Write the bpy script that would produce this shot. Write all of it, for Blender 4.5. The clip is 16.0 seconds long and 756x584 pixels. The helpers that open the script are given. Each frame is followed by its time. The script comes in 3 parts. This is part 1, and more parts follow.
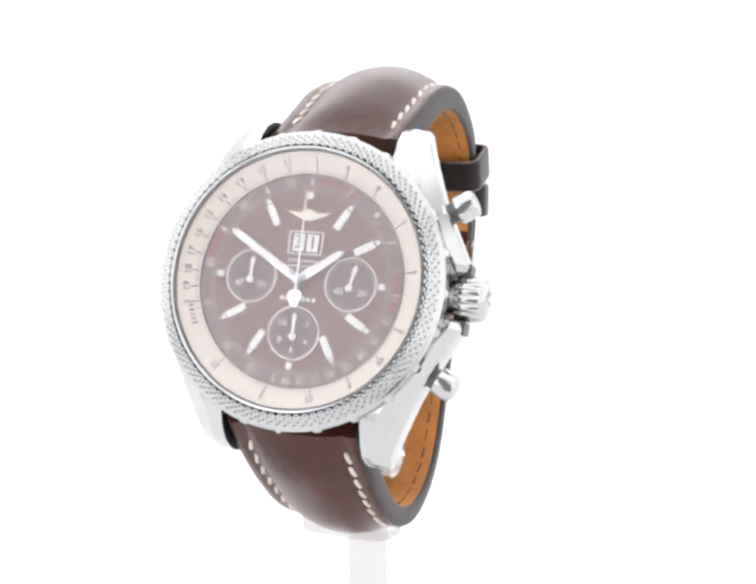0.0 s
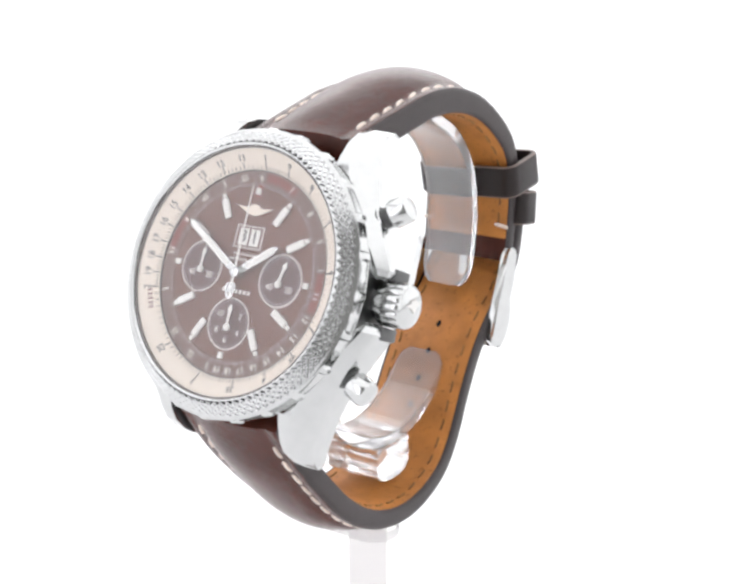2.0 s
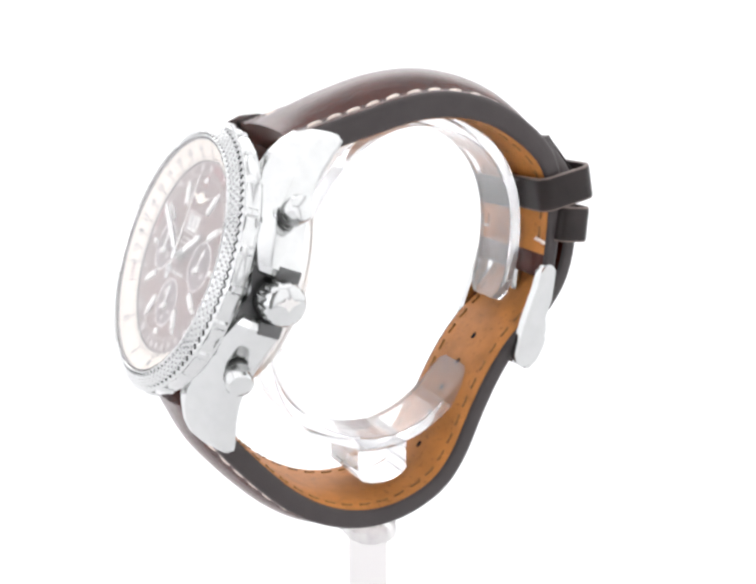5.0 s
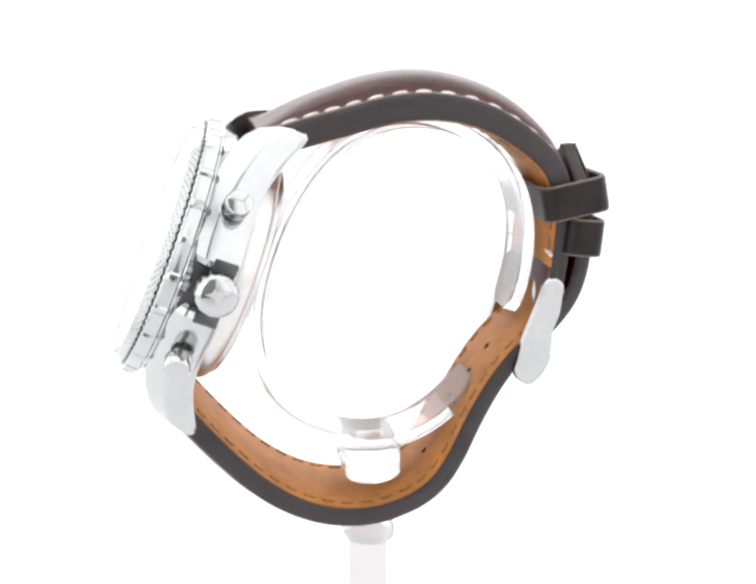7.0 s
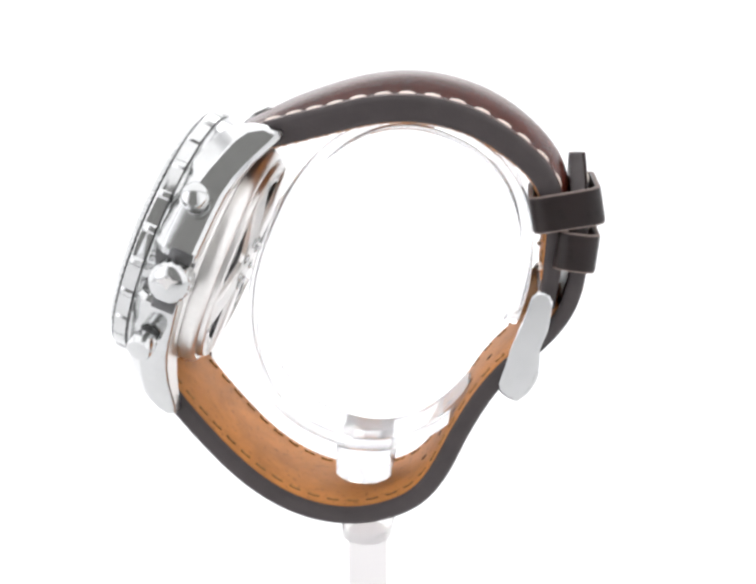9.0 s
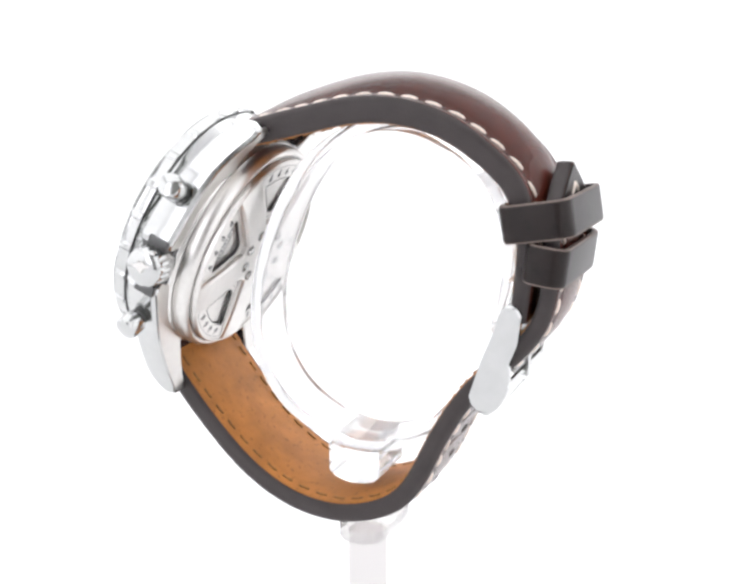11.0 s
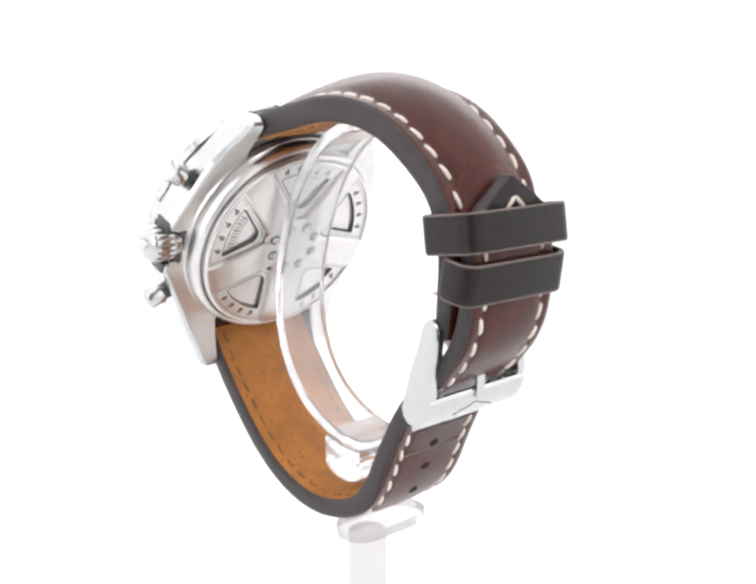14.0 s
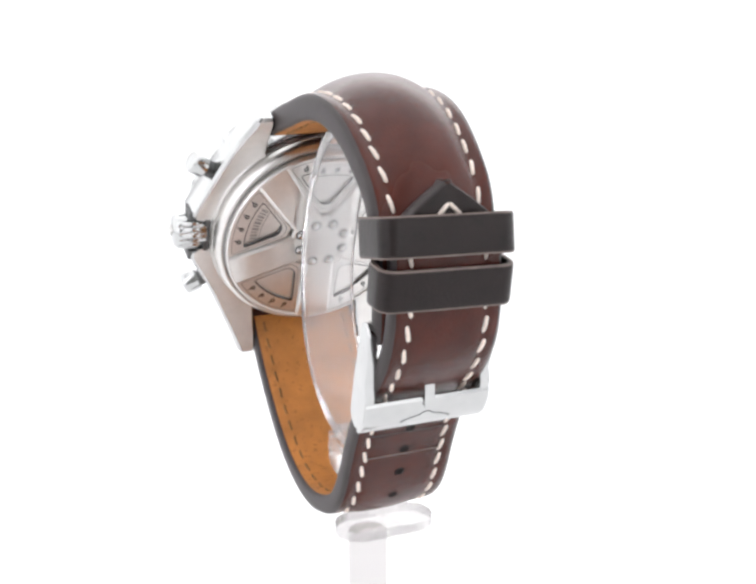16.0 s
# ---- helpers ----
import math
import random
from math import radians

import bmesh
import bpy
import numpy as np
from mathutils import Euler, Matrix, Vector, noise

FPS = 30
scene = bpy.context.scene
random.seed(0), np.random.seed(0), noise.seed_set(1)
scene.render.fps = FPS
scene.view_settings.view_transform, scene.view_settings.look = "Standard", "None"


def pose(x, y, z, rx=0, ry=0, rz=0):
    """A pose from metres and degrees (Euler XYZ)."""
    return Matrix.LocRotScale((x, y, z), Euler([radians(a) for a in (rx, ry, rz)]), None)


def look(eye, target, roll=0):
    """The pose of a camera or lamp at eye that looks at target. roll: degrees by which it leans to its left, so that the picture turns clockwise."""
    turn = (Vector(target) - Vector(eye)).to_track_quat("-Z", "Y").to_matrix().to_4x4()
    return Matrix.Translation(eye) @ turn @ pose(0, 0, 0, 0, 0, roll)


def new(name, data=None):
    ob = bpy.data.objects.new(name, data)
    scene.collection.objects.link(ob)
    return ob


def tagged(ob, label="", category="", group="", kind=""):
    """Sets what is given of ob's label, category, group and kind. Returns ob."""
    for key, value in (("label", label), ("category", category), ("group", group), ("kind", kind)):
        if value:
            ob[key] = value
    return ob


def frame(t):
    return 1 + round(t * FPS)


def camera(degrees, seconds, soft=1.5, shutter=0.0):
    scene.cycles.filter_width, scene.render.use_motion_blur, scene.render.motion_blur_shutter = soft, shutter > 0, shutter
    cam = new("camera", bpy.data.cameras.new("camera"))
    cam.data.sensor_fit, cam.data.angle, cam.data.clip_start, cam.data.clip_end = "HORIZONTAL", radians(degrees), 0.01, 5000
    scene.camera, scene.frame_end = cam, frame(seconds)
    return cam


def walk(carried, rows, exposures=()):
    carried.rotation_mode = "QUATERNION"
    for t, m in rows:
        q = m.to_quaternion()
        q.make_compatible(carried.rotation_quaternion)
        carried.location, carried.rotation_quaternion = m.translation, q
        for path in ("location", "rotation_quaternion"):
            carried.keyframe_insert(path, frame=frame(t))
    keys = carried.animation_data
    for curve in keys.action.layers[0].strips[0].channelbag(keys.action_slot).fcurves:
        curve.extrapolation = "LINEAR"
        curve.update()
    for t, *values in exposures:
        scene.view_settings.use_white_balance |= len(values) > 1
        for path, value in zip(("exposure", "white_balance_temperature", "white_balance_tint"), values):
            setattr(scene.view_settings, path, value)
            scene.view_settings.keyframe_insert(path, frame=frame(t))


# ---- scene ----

# Sizes of the watch are in millimetres in its own space: x to 3 o'clock, y to 12 o'clock, z out of the dial.
MM = 0.001
EYE = 0.22206          # camera to turning axis
HEIGHT = 0.165         # camera above the white table
TURN = -8.727          # degrees a second of the turntable
SECONDS = 16.0

# ---------------------------------------------------------------- camera
cam = camera(35.674, SECONDS, soft=3.0)
still = pose(0, -EYE, HEIGHT, 90 - 14.915, 0, -0.581) @ pose(0, 0, 0, 0, 0, -0.155)
walk(cam, [(0.0, still), (SECONDS, still)], exposures=[(0.0, -0.06), (SECONDS, -0.06)])

# pose of the watch on the turntable at the start
WATCH = Matrix(((0.94762, 0.13106, -0.29128, -0.048417 * EYE),
                (-0.31918, 0.35411, -0.87905, -0.160681 * EYE),
                (-0.01206, 0.92597, 0.37739, -0.214389 * EYE + HEIGHT),
                (0, 0, 0, 1)))

# ---------------------------------------------------------------- light: a white tent with glowing panels
world = bpy.data.worlds.new("dim_room")
world.use_nodes = True
world.node_tree.nodes["Background"].inputs[0].default_value = (0.83, 0.82, 0.81, 1)
world.node_tree.nodes["Background"].inputs[1].default_value = 0.5
scene.world = world


def softbox(name, eye, target, w, h, watts, color=(1, 1, 1), fade=0.0):
    """A cloth-fronted panel; its glow falls off towards the upright edges over that share of its width."""
    lamp = bpy.data.lights.new(name, "AREA")
    lamp.shape, lamp.size, lamp.size_y, lamp.energy, lamp.color = "RECTANGLE", w, h, watts, color
    if fade:
        lamp.use_nodes = True
        nt = lamp.node_tree
        glow = nt.nodes["Emission"]
        place, split = nt.nodes.new("ShaderNodeNewGeometry"), nt.nodes.new("ShaderNodeSeparateXYZ")
        near, far, both = nt.nodes.new("ShaderNodeMapRange"), nt.nodes.new("ShaderNodeMapRange"), nt.nodes.new("ShaderNodeMath")
        nt.links.new(place.outputs["Parametric"], split.inputs[0])
        for side, a, b in ((near, 0.0, fade), (far, 1.0, 1.0 - fade)):
            side.interpolation_type = "SMOOTHSTEP"
            side.inputs["From Min"].default_value, side.inputs["From Max"].default_value = a, b
            nt.links.new(split.outputs[0], side.inputs["Value"])
        both.operation = "MULTIPLY"
        nt.links.new(near.outputs[0], both.inputs[0])
        nt.links.new(far.outputs[0], both.inputs[1])
        nt.links.new(both.outputs[0], glow.inputs["Strength"])
    ob = new(name, lamp)
    ob.matrix_world = look(eye, target)
    return ob


CENTRE = (0, 0, 0.11)
softbox("softbox_top", (0, 0.05, 0.66), (0, 0.05, 0), 0.95, 0.9, 2.0)
softbox("softbox_left", (-0.54, 0.04, 0.33), (0, 0.04, 0.33), 0.94, 0.6, 1.0)
softbox("softbox_right", (0.54, 0.05, 0.33), (0, 0.05, 0.33), 0.9, 0.6, 1.05)
softbox("softbox_back", (0, 0.60, 0.49), (0, 0.0, 0.40), 0.95, 0.34, 1.9)
softbox("softbox_front_left", (-0.375, -0.44, 0.36), (-0.375, 0, 0.36), 0.34, 0.56, 1.15, (0.94, 0.93, 1.0), fade=0.35)
softbox("softbox_front_right", (0.32, -0.44, 0.33), (0.32, 0, 0.33), 0.36, 0.55, 0.33)


# ---------------------------------------------------------------- materials
def material(name, color, rough=0.5, metal=0.0, vary=0.15, scale=300, bump=0.0, bump_scale=900, coat=0.0,
             rough_vary=0.1, island=0.0, stretch=(1, 1, 1), spec=0.5):
    m = bpy.data.materials.new(name)
    m.use_nodes = True
    nt = m.node_tree
    b = nt.nodes["Principled BSDF"]
    tc = nt.nodes.new("ShaderNodeTexCoord")
    mp = nt.nodes.new("ShaderNodeMapping")
    mp.inputs["Scale"].default_value = stretch
    nt.links.new(tc.outputs["Object"], mp.inputs["Vector"])
    n1 = nt.nodes.new("ShaderNodeTexNoise")
    n1.inputs["Scale"].default_value, n1.inputs["Detail"].default_value = scale, 5
    n2 = nt.nodes.new("ShaderNodeTexNoise")
    n2.inputs["Scale"].default_value, n2.inputs["Detail"].default_value = scale * 0.17, 3
    for n in (n1, n2):
        nt.links.new(mp.outputs[0], n.inputs["Vector"])
    mix = nt.nodes.new("ShaderNodeMath")
    mix.operation = "ADD"
    nt.links.new(n1.outputs["Fac"], mix.inputs[0])
    nt.links.new(n2.outputs["Fac"], mix.inputs[1])
    ramp = nt.nodes.new("ShaderNodeMapRange")
    ramp.inputs["From Min"].default_value, ramp.inputs["From Max"].default_value = 0.6, 1.4
    ramp.inputs["To Min"].default_value, ramp.inputs["To Max"].default_value = 1 - vary, 1 + vary
    nt.links.new(mix.outputs[0], ramp.inputs["Value"])
    last = ramp.outputs[0]
    if island:
        info = nt.nodes.new("ShaderNodeObjectInfo")
        r2 = nt.nodes.new("ShaderNodeMapRange")
        r2.inputs["To Min"].default_value, r2.inputs["To Max"].default_value = 1 - island, 1 + island
        nt.links.new(info.outputs["Random"], r2.inputs["Value"])
        mu = nt.nodes.new("ShaderNodeMath")
        mu.operation = "MULTIPLY"
        nt.links.new(last, mu.inputs[0])
        nt.links.new(r2.outputs[0], mu.inputs[1])
        last = mu.outputs[0]
    sc = nt.nodes.new("ShaderNodeVectorMath")
    sc.operation = "SCALE"
    sc.inputs[0].default_value = color
    nt.links.new(last, sc.inputs["Scale"])
    nt.links.new(sc.outputs[0], b.inputs["Base Color"])
    rr = nt.nodes.new("ShaderNodeMapRange")
    rr.inputs["To Min"].default_value, rr.inputs["To Max"].default_value = rough * (1 - rough_vary), rough * (1 + rough_vary)
    nt.links.new(n2.outputs["Fac"], rr.inputs["Value"])
    nt.links.new(rr.outputs[0], b.inputs["Roughness"])
    b.inputs["Metallic"].default_value = metal
    b.inputs["Specular IOR Level"].default_value = spec
    b.inputs["Coat Weight"].default_value = coat
    b.inputs["Coat Roughness"].default_value = 0.25
    if bump:
        n3 = nt.nodes.new("ShaderNodeTexNoise")
        n3.inputs["Scale"].default_value, n3.inputs["Detail"].default_value = bump_scale, 6
        nt.links.new(mp.outputs[0], n3.inputs["Vector"])
        bp = nt.nodes.new("ShaderNodeBump")
        bp.inputs["Strength"].default_value, bp.inputs["Distance"].default_value = bump, 0.0002
        nt.links.new(n3.outputs["Fac"], bp.inputs["Height"])
        nt.links.new(bp.outputs[0], b.inputs["Normal"])
    return m


def clear(name, ior, color=(1, 1, 1), rough=0.0):
    m = bpy.data.materials.new(name)
    m.use_nodes = True
    b = m.node_tree.nodes["Principled BSDF"]
    b.inputs["Base Color"].default_value = (*color, 1)
    b.inputs["Transmission Weight"].default_value = 1
    b.inputs["IOR"].default_value = ior
    b.inputs["Roughness"].default_value = rough
    return m


STEEL = material("polished_steel", (0.52, 0.525, 0.52), 0.12, 1, 0.06, 500, 0.05, 700, rough_vary=0.4)
STEEL_SOFT = material("satin_steel", (0.67, 0.655, 0.635), 0.32, 1, 0.07, 700, 0.08, 2500, rough_vary=0.25)
# dark steel: recess shade put into the colour; also seams, stems and engraving
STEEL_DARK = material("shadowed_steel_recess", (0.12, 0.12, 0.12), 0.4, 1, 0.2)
# greyer steel: carries the shade of the knurl hollows, also used for engraving
STEEL_MID = material("grey_steel_and_hollow_shade", (0.30, 0.30, 0.30), 0.35, 1, 0.2)
# black for the strap holes: the darkness inside them as a colour
BLACKENED = material("hole_shade_black", (0.012, 0.010, 0.010), 0.7, spec=0.1)
DIAL = material("brown_sunburst_dial", (0.15, 0.07, 0.055), 0.42, 0.35, 0.12, 900, spec=0.4)
SUBDIAL = material("brown_subdial", (0.105, 0.056, 0.056), 0.4, 0.3, 0.1, 1200)
CHAPTER = material("grey_brown_chapter_ring", (0.165, 0.098, 0.082), 0.45, 0.2, 0.12, 900)
RED = material("dark_red_print", (0.21, 0.05, 0.043), 0.5)
CREAM = material("cream_flange", (0.90, 0.815, 0.70), 0.5, 0, 0.05, 500)
GASKET = material("grey_gasket", (0.2, 0.18, 0.17), 0.5)
LUME = material("white_lume", (0.86, 0.85, 0.8), 0.5, 0, 0.03)
PRINT = material("white_print", (0.82, 0.78, 0.74), 0.6)
PRINT_SOFT = material("pale_brown_print", (0.42, 0.34, 0.31), 0.6)
INK = material("dark_ink", (0.06, 0.045, 0.04), 0.6)
LEATHER = material("dark_brown_leather", (0.058, 0.0123, 0.0072), 0.24, 0, 0.4, 220, 0.35, 2200, rough_vary=0.45, spec=0.28)
EDGE = material("painted_leather_edge", (0.043, 0.035, 0.035), 0.5, 0, 0.2, 260, 0.3, 1500, spec=0.32)
LOOP = material("dark_keeper_leather", (0.015, 0.010, 0.0095), 0.33, 0, 0.25, 240, 0.3, 1800, spec=0.25)
# pale leather: the keepers' cut edges, and a painted glint on one crease
CUT_AND_GLINT = material("pale_cut_edge_and_glint", (0.16, 0.12, 0.105), 0.6, 0, 0.3, 500)
LINING = material("tan_calf_lining", (0.47, 0.178, 0.036), 0.62, 0, 0.32, 210, 0.35, 2500)
THREAD = material("cream_thread", (0.80, 0.70, 0.62), 0.75, 0, 0.12, 1500, 0.4, 4000, island=0.12)
THREAD_DARK = material("olive_thread", (0.20, 0.10, 0.03), 0.8, island=0.25)
ACRYLIC = clear("clear_acrylic", 1.49, (0.985, 0.985, 0.985), 0.0)


def hazed(m, amount):
    """White scatter mixed over clear plastic, standing in for its veil of reflections."""
    nt = m.node_tree
    out, clear_part = nt.nodes["Material Output"], nt.nodes["Principled BSDF"]
    veil, mix, grain, span = (nt.nodes.new(n) for n in ("ShaderNodeBsdfDiffuse", "ShaderNodeMixShader", "ShaderNodeTexNoise", "ShaderNodeMapRange"))
    veil.inputs["Color"].default_value = (0.9, 0.9, 0.92, 1)
    grain.inputs["Scale"].default_value = 140
    span.inputs["To Min"].default_value, span.inputs["To Max"].default_value = amount * 0.4, amount * 1.6
    nt.links.new(grain.outputs["Fac"], span.inputs["Value"])
    nt.links.new(span.outputs[0], mix.inputs[0])
    nt.links.new(clear_part.outputs[0], mix.inputs[1])
    nt.links.new(veil.outputs[0], mix.inputs[2])
    nt.links.new(mix.outputs[0], out.inputs["Surface"])


hazed(ACRYLIC, 0.14)
# hazed acrylic for the band that draws the plate's grey refracted outline
ACRYLIC_OUTLINE = clear("hazed_acrylic_outline", 1.49, (0.985, 0.985, 0.985), 0.2)
hazed(ACRYLIC_OUTLINE, 0.06)


def pored(m, scale, depth):
    """Small dark pores and rubbed spots in natural leather."""
    nt = m.node_tree
    b = nt.nodes["Principled BSDF"]
    old = b.inputs["Base Color"].links[0].from_socket
    place, cells, wide, far, near, both, mix = (nt.nodes.new(n) for n in ("ShaderNodeTexCoord", "ShaderNodeTexNoise", "ShaderNodeTexNoise", "ShaderNodeMapRange",
                                                                           "ShaderNodeMapRange", "ShaderNodeMath", "ShaderNodeVectorMath"))
    for n, size in ((cells, scale), (wide, scale * 0.12)):
        n.inputs["Scale"].default_value, n.inputs["Detail"].default_value = size, 2
        nt.links.new(place.outputs["Object"], n.inputs["Vector"])
    for n, src, lo, hi in ((near, cells, 0.60, 0.72), (far, wide, 0.5, 0.7)):
        n.inputs["From Min"].default_value, n.inputs["From Max"].default_value = lo, hi
        n.inputs["To Min"].default_value, n.inputs["To Max"].default_value = 1.0, 1.0 - depth * (1.0 if n is near else 0.35)
        nt.links.new(src.outputs["Fac"], n.inputs["Value"])
    both.operation, mix.operation = "MULTIPLY", "SCALE"
    nt.links.new(near.outputs[0], both.inputs[0])
    nt.links.new(far.outputs[0], both.inputs[1])
    nt.links.new(old, mix.inputs[0])
    nt.links.new(both.outputs[0], mix.inputs["Scale"])
    nt.links.new(mix.outputs[0], b.inputs["Base Color"])


pored(LINING, 950, 0.32)
pored(LOOP, 420, 0.3)


def thin_clear(name, tint):
    """Clear sheet that mirrors at its faces and lets the rest straight through."""
    m = bpy.data.materials.new(name)
    m.use_nodes = True
    nt = m.node_tree
    nt.nodes.remove(nt.nodes["Principled BSDF"])
    through_it, gloss = nt.nodes.new("ShaderNodeBsdfTransparent"), nt.nodes.new("ShaderNodeBsdfGlossy")
    through_it.inputs["Color"].default_value = (tint, tint * 0.985, tint * 0.98, 1)
    gloss.inputs["Roughness"].default_value = 0.03
    mix = nt.nodes.new("ShaderNodeMixShader")
    mix.inputs[0].default_value = 0.1
    nt.links.new(through_it.outputs[0], mix.inputs[1])
    nt.links.new(gloss.outputs[0], mix.inputs[2])
    nt.links.new(mix.outputs[0], nt.nodes["Material Output"].inputs["Surface"])
    return m


ACRYLIC_THIN = thin_clear("clear_acrylic_sheet", 0.89)
ACRYLIC_ROD = thin_clear("clear_acrylic_rod", 0.80)
ACRYLIC_PLATE = thin_clear("clear_acrylic_plate", 0.86)
GLASS = clear("sapphire_glass", 1.49, (0.99, 0.985, 0.995), 0.0)
PAPER = material("white_paper", (0.88, 0.88, 0.885), 0.7, 0, 0.012, 30)
TABLE = material("dark_table", (0.05, 0.05, 0.052), 0.5, 0, 0.2, 40, 0.2, 300)
CLOTH = material("white_tent_cloth", (0.85, 0.85, 0.86), 0.8, 0, 0.03, 120, 0.2, 900)


# ---------------------------------------------------------------- mesh helpers
def finish(name, bm, mat, parent=None, label="", smooth=35, local=None):
    bmesh.ops.recalc_face_normals(bm, faces=bm.faces)
    me = bpy.data.meshes.new(name)
    bm.to_mesh(me)
    bm.free()
    me.materials.append(mat)
    if smooth:
        me.polygons.foreach_set("use_smooth", [True] * len(me.polygons))
        me.set_sharp_from_angle(angle=radians(smooth))
    ob = new(name, me)
    if parent:
        ob.parent = parent
    if local is not None:
        ob.matrix_local = local
    if label:
        tagged(ob, label)
    return ob


part = finish


def shared(name, mesh, parent, local):
    ob = new(name, mesh)
    ob.parent = parent
    ob.matrix_local = local
    return ob


def lathe(profile, seg=160, wobble=None, closed=True):
    """Turns (r, z) points round the z axis. wobble(angle, i) gives a change of radius in mm."""
    bm = bmesh.new()
    rings = []
    for k in range(seg):
        a = 2 * math.pi * k / seg
        ring = []
        for i, (r, z) in enumerate(profile):
            rr = r + (wobble(a, i) if wobble else 0)
            ring.append(bm.verts.new((rr * math.cos(a) * MM, rr * math.sin(a) * MM, z * MM)))
        rings.append(ring)
    n = len(profile)
    for k in range(seg):
        p, q = rings[k], rings[(k + 1) % seg]
        for i in range(n if closed else n - 1):
            j = (i + 1) % n
            bm.faces.new((p[i], q[i], q[j], p[j]))
    if not closed:
        for i in (0, n - 1):
            if profile[i][0] > 1e-6:
                bm.faces.new([ring[i] for ring in rings])
    bmesh.ops.remove_doubles(bm, verts=bm.verts, dist=1e-7)
    return bm


def loft(sections, caps=True):
    bm = bmesh.new()
    rows = [[bm.verts.new([c * MM for c in p]) for p in s] for s in sections]
    for a, b in zip(rows, rows[1:]):
        for i in range(len(a)):
            j = (i + 1) % len(a)
            bm.faces.new((a[i], a[j], b[j], b[i]))
    if caps:
        bm.faces.new(rows[0])
        bm.faces.new(rows[-1])
    return bm


def block(sx, sy, sz, bevel=0.15, seg=2, at=(0, 0, 0)):
    bm = bmesh.new()
    bmesh.ops.create_cube(bm, size=1)
    for v in bm.verts:
        v.co = Vector((v.co.x * sx, v.co.y * sy, v.co.z * sz)) * MM
    if bevel:
        bmesh.ops.bevel(bm, geom=bm.edges[:], offset=bevel * MM, segments=seg, affect="EDGES", profile=0.5)
    bmesh.ops.translate(bm, verts=bm.verts, vec=Vector(at) * MM)
    return bm


def prism(points, z0, z1, bevel=0.0):
    """A flat polygon (x, y) raised from z0 to z1."""
    bm = bmesh.new()
    low = [bm.verts.new((x * MM, y * MM, z0 * MM)) for x, y in points]
    top = [bm.verts.new((x * MM, y * MM, z1 * MM)) for x, y in points]
    bm.faces.new(low)
    f = bm.faces.new(top)
    n = len(points)
    for i in range(n):
        j = (i + 1) % n
        bm.faces.new((low[i], low[j], top[j], top[i]))
    if bevel:
        bmesh.ops.bevel(bm, geom=list(f.edges), offset=bevel * MM, segments=2, affect="EDGES", profile=0.5)
    return bm


def merge(bms):
    out = bmesh.new()
    for b in bms:
        me = bpy.data.meshes.new("tmp")
        b.to_mesh(me)
        b.free()
        out.from_mesh(me)
        bpy.data.meshes.remove(me)
    return out


def moved(bm, m):
    bm.transform(m)
    return bm


def mm(x, y, z, rx=0, ry=0, rz=0):
    return pose(x * MM, y * MM, z * MM, rx, ry, rz)


def wedge(a0, a1, r0, r1, z0, z1, steps=10, bevel=0.0):
    pts = [(r1 * math.cos(radians(a0 + (a1 - a0) * i / steps)), r1 * math.sin(radians(a0 + (a1 - a0) * i / steps))) for i in range(steps + 1)]
    pts += [(r0 * math.cos(radians(a1 + (a0 - a1) * i / steps)), r0 * math.sin(radians(a1 + (a0 - a1) * i / steps))) for i in range(steps + 1)]
    return prism(pts, z0, z1, bevel)


def text_mesh(body, size):
    cu = bpy.data.curves.new("digits", "FONT")
    cu.body, cu.size, cu.align_x, cu.align_y, cu.extrude = body, size * MM, "CENTER", "CENTER", 0.03 * MM
    ob = new("digits", cu)
    me = bpy.data.meshes.new_from_object(ob.evaluated_get(bpy.context.evaluated_depsgraph_get()))
    bpy.data.objects.remove(ob)
    return me


# ---------------------------------------------------------------- the white tent
def sweep():
    """Table and background in one bent sheet of paper."""
    line = [(-0.44 + 0.074 * i, 0.0) for i in range(11)]
    for i in range(1, 17):
        a = math.pi / 2 * i / 16
        line.append((0.30 + 0.32 * math.sin(a), 0.32 - 0.32 * math.cos(a)))
    line += [(0.62, 0.44), (0.62, 0.56), (0.62, 0.68)]
    sheet = line + [(y + 0.003, z - 0.003) for y, z in line[::-1]]
    secs = [[(x * 1000, y * 1000, z * 1000) for y, z in sheet] for x in [-0.552 + 0.1104 * i for i in range(11)]]
    ob = finish("backdrop", loft(secs), PAPER, smooth=40)
    tagged(ob, "seamless white paper sweep under and behind the stand", "backdrop", kind="structure")


def tent_panel(name, size, at):
    bm = bmesh.new()
    bmesh.ops.create_cube(bm, size=1)
    for v in bm.verts:
        v.co = Vector((v.co.x * size[0], v.co.y * size[1], v.co.z * size[2])) + Vector(at)
    tagged(finish(name, bm, CLOTH, smooth=0), "white diffusing cloth panel of a photo tent", "tent wall", kind="structure")


sweep()
tent_panel("wall_left", (0.01, 1.10, 0.70), (-0.56, 0.09, 0.345))
tent_panel("wall_right", (0.01, 1.10, 0.70), (0.56, 0.09, 0.345))
tent_panel("ceiling", (1.13, 1.10, 0.01), (0, 0.09, 0.70))
tent_panel("wall_front_left", (0.35, 0.01, 0.69), (-0.375, -0.455, 0.345))
tent_panel("wall_front_right", (0.49, 0.01, 0.69), (0.305, -0.455, 0.345))


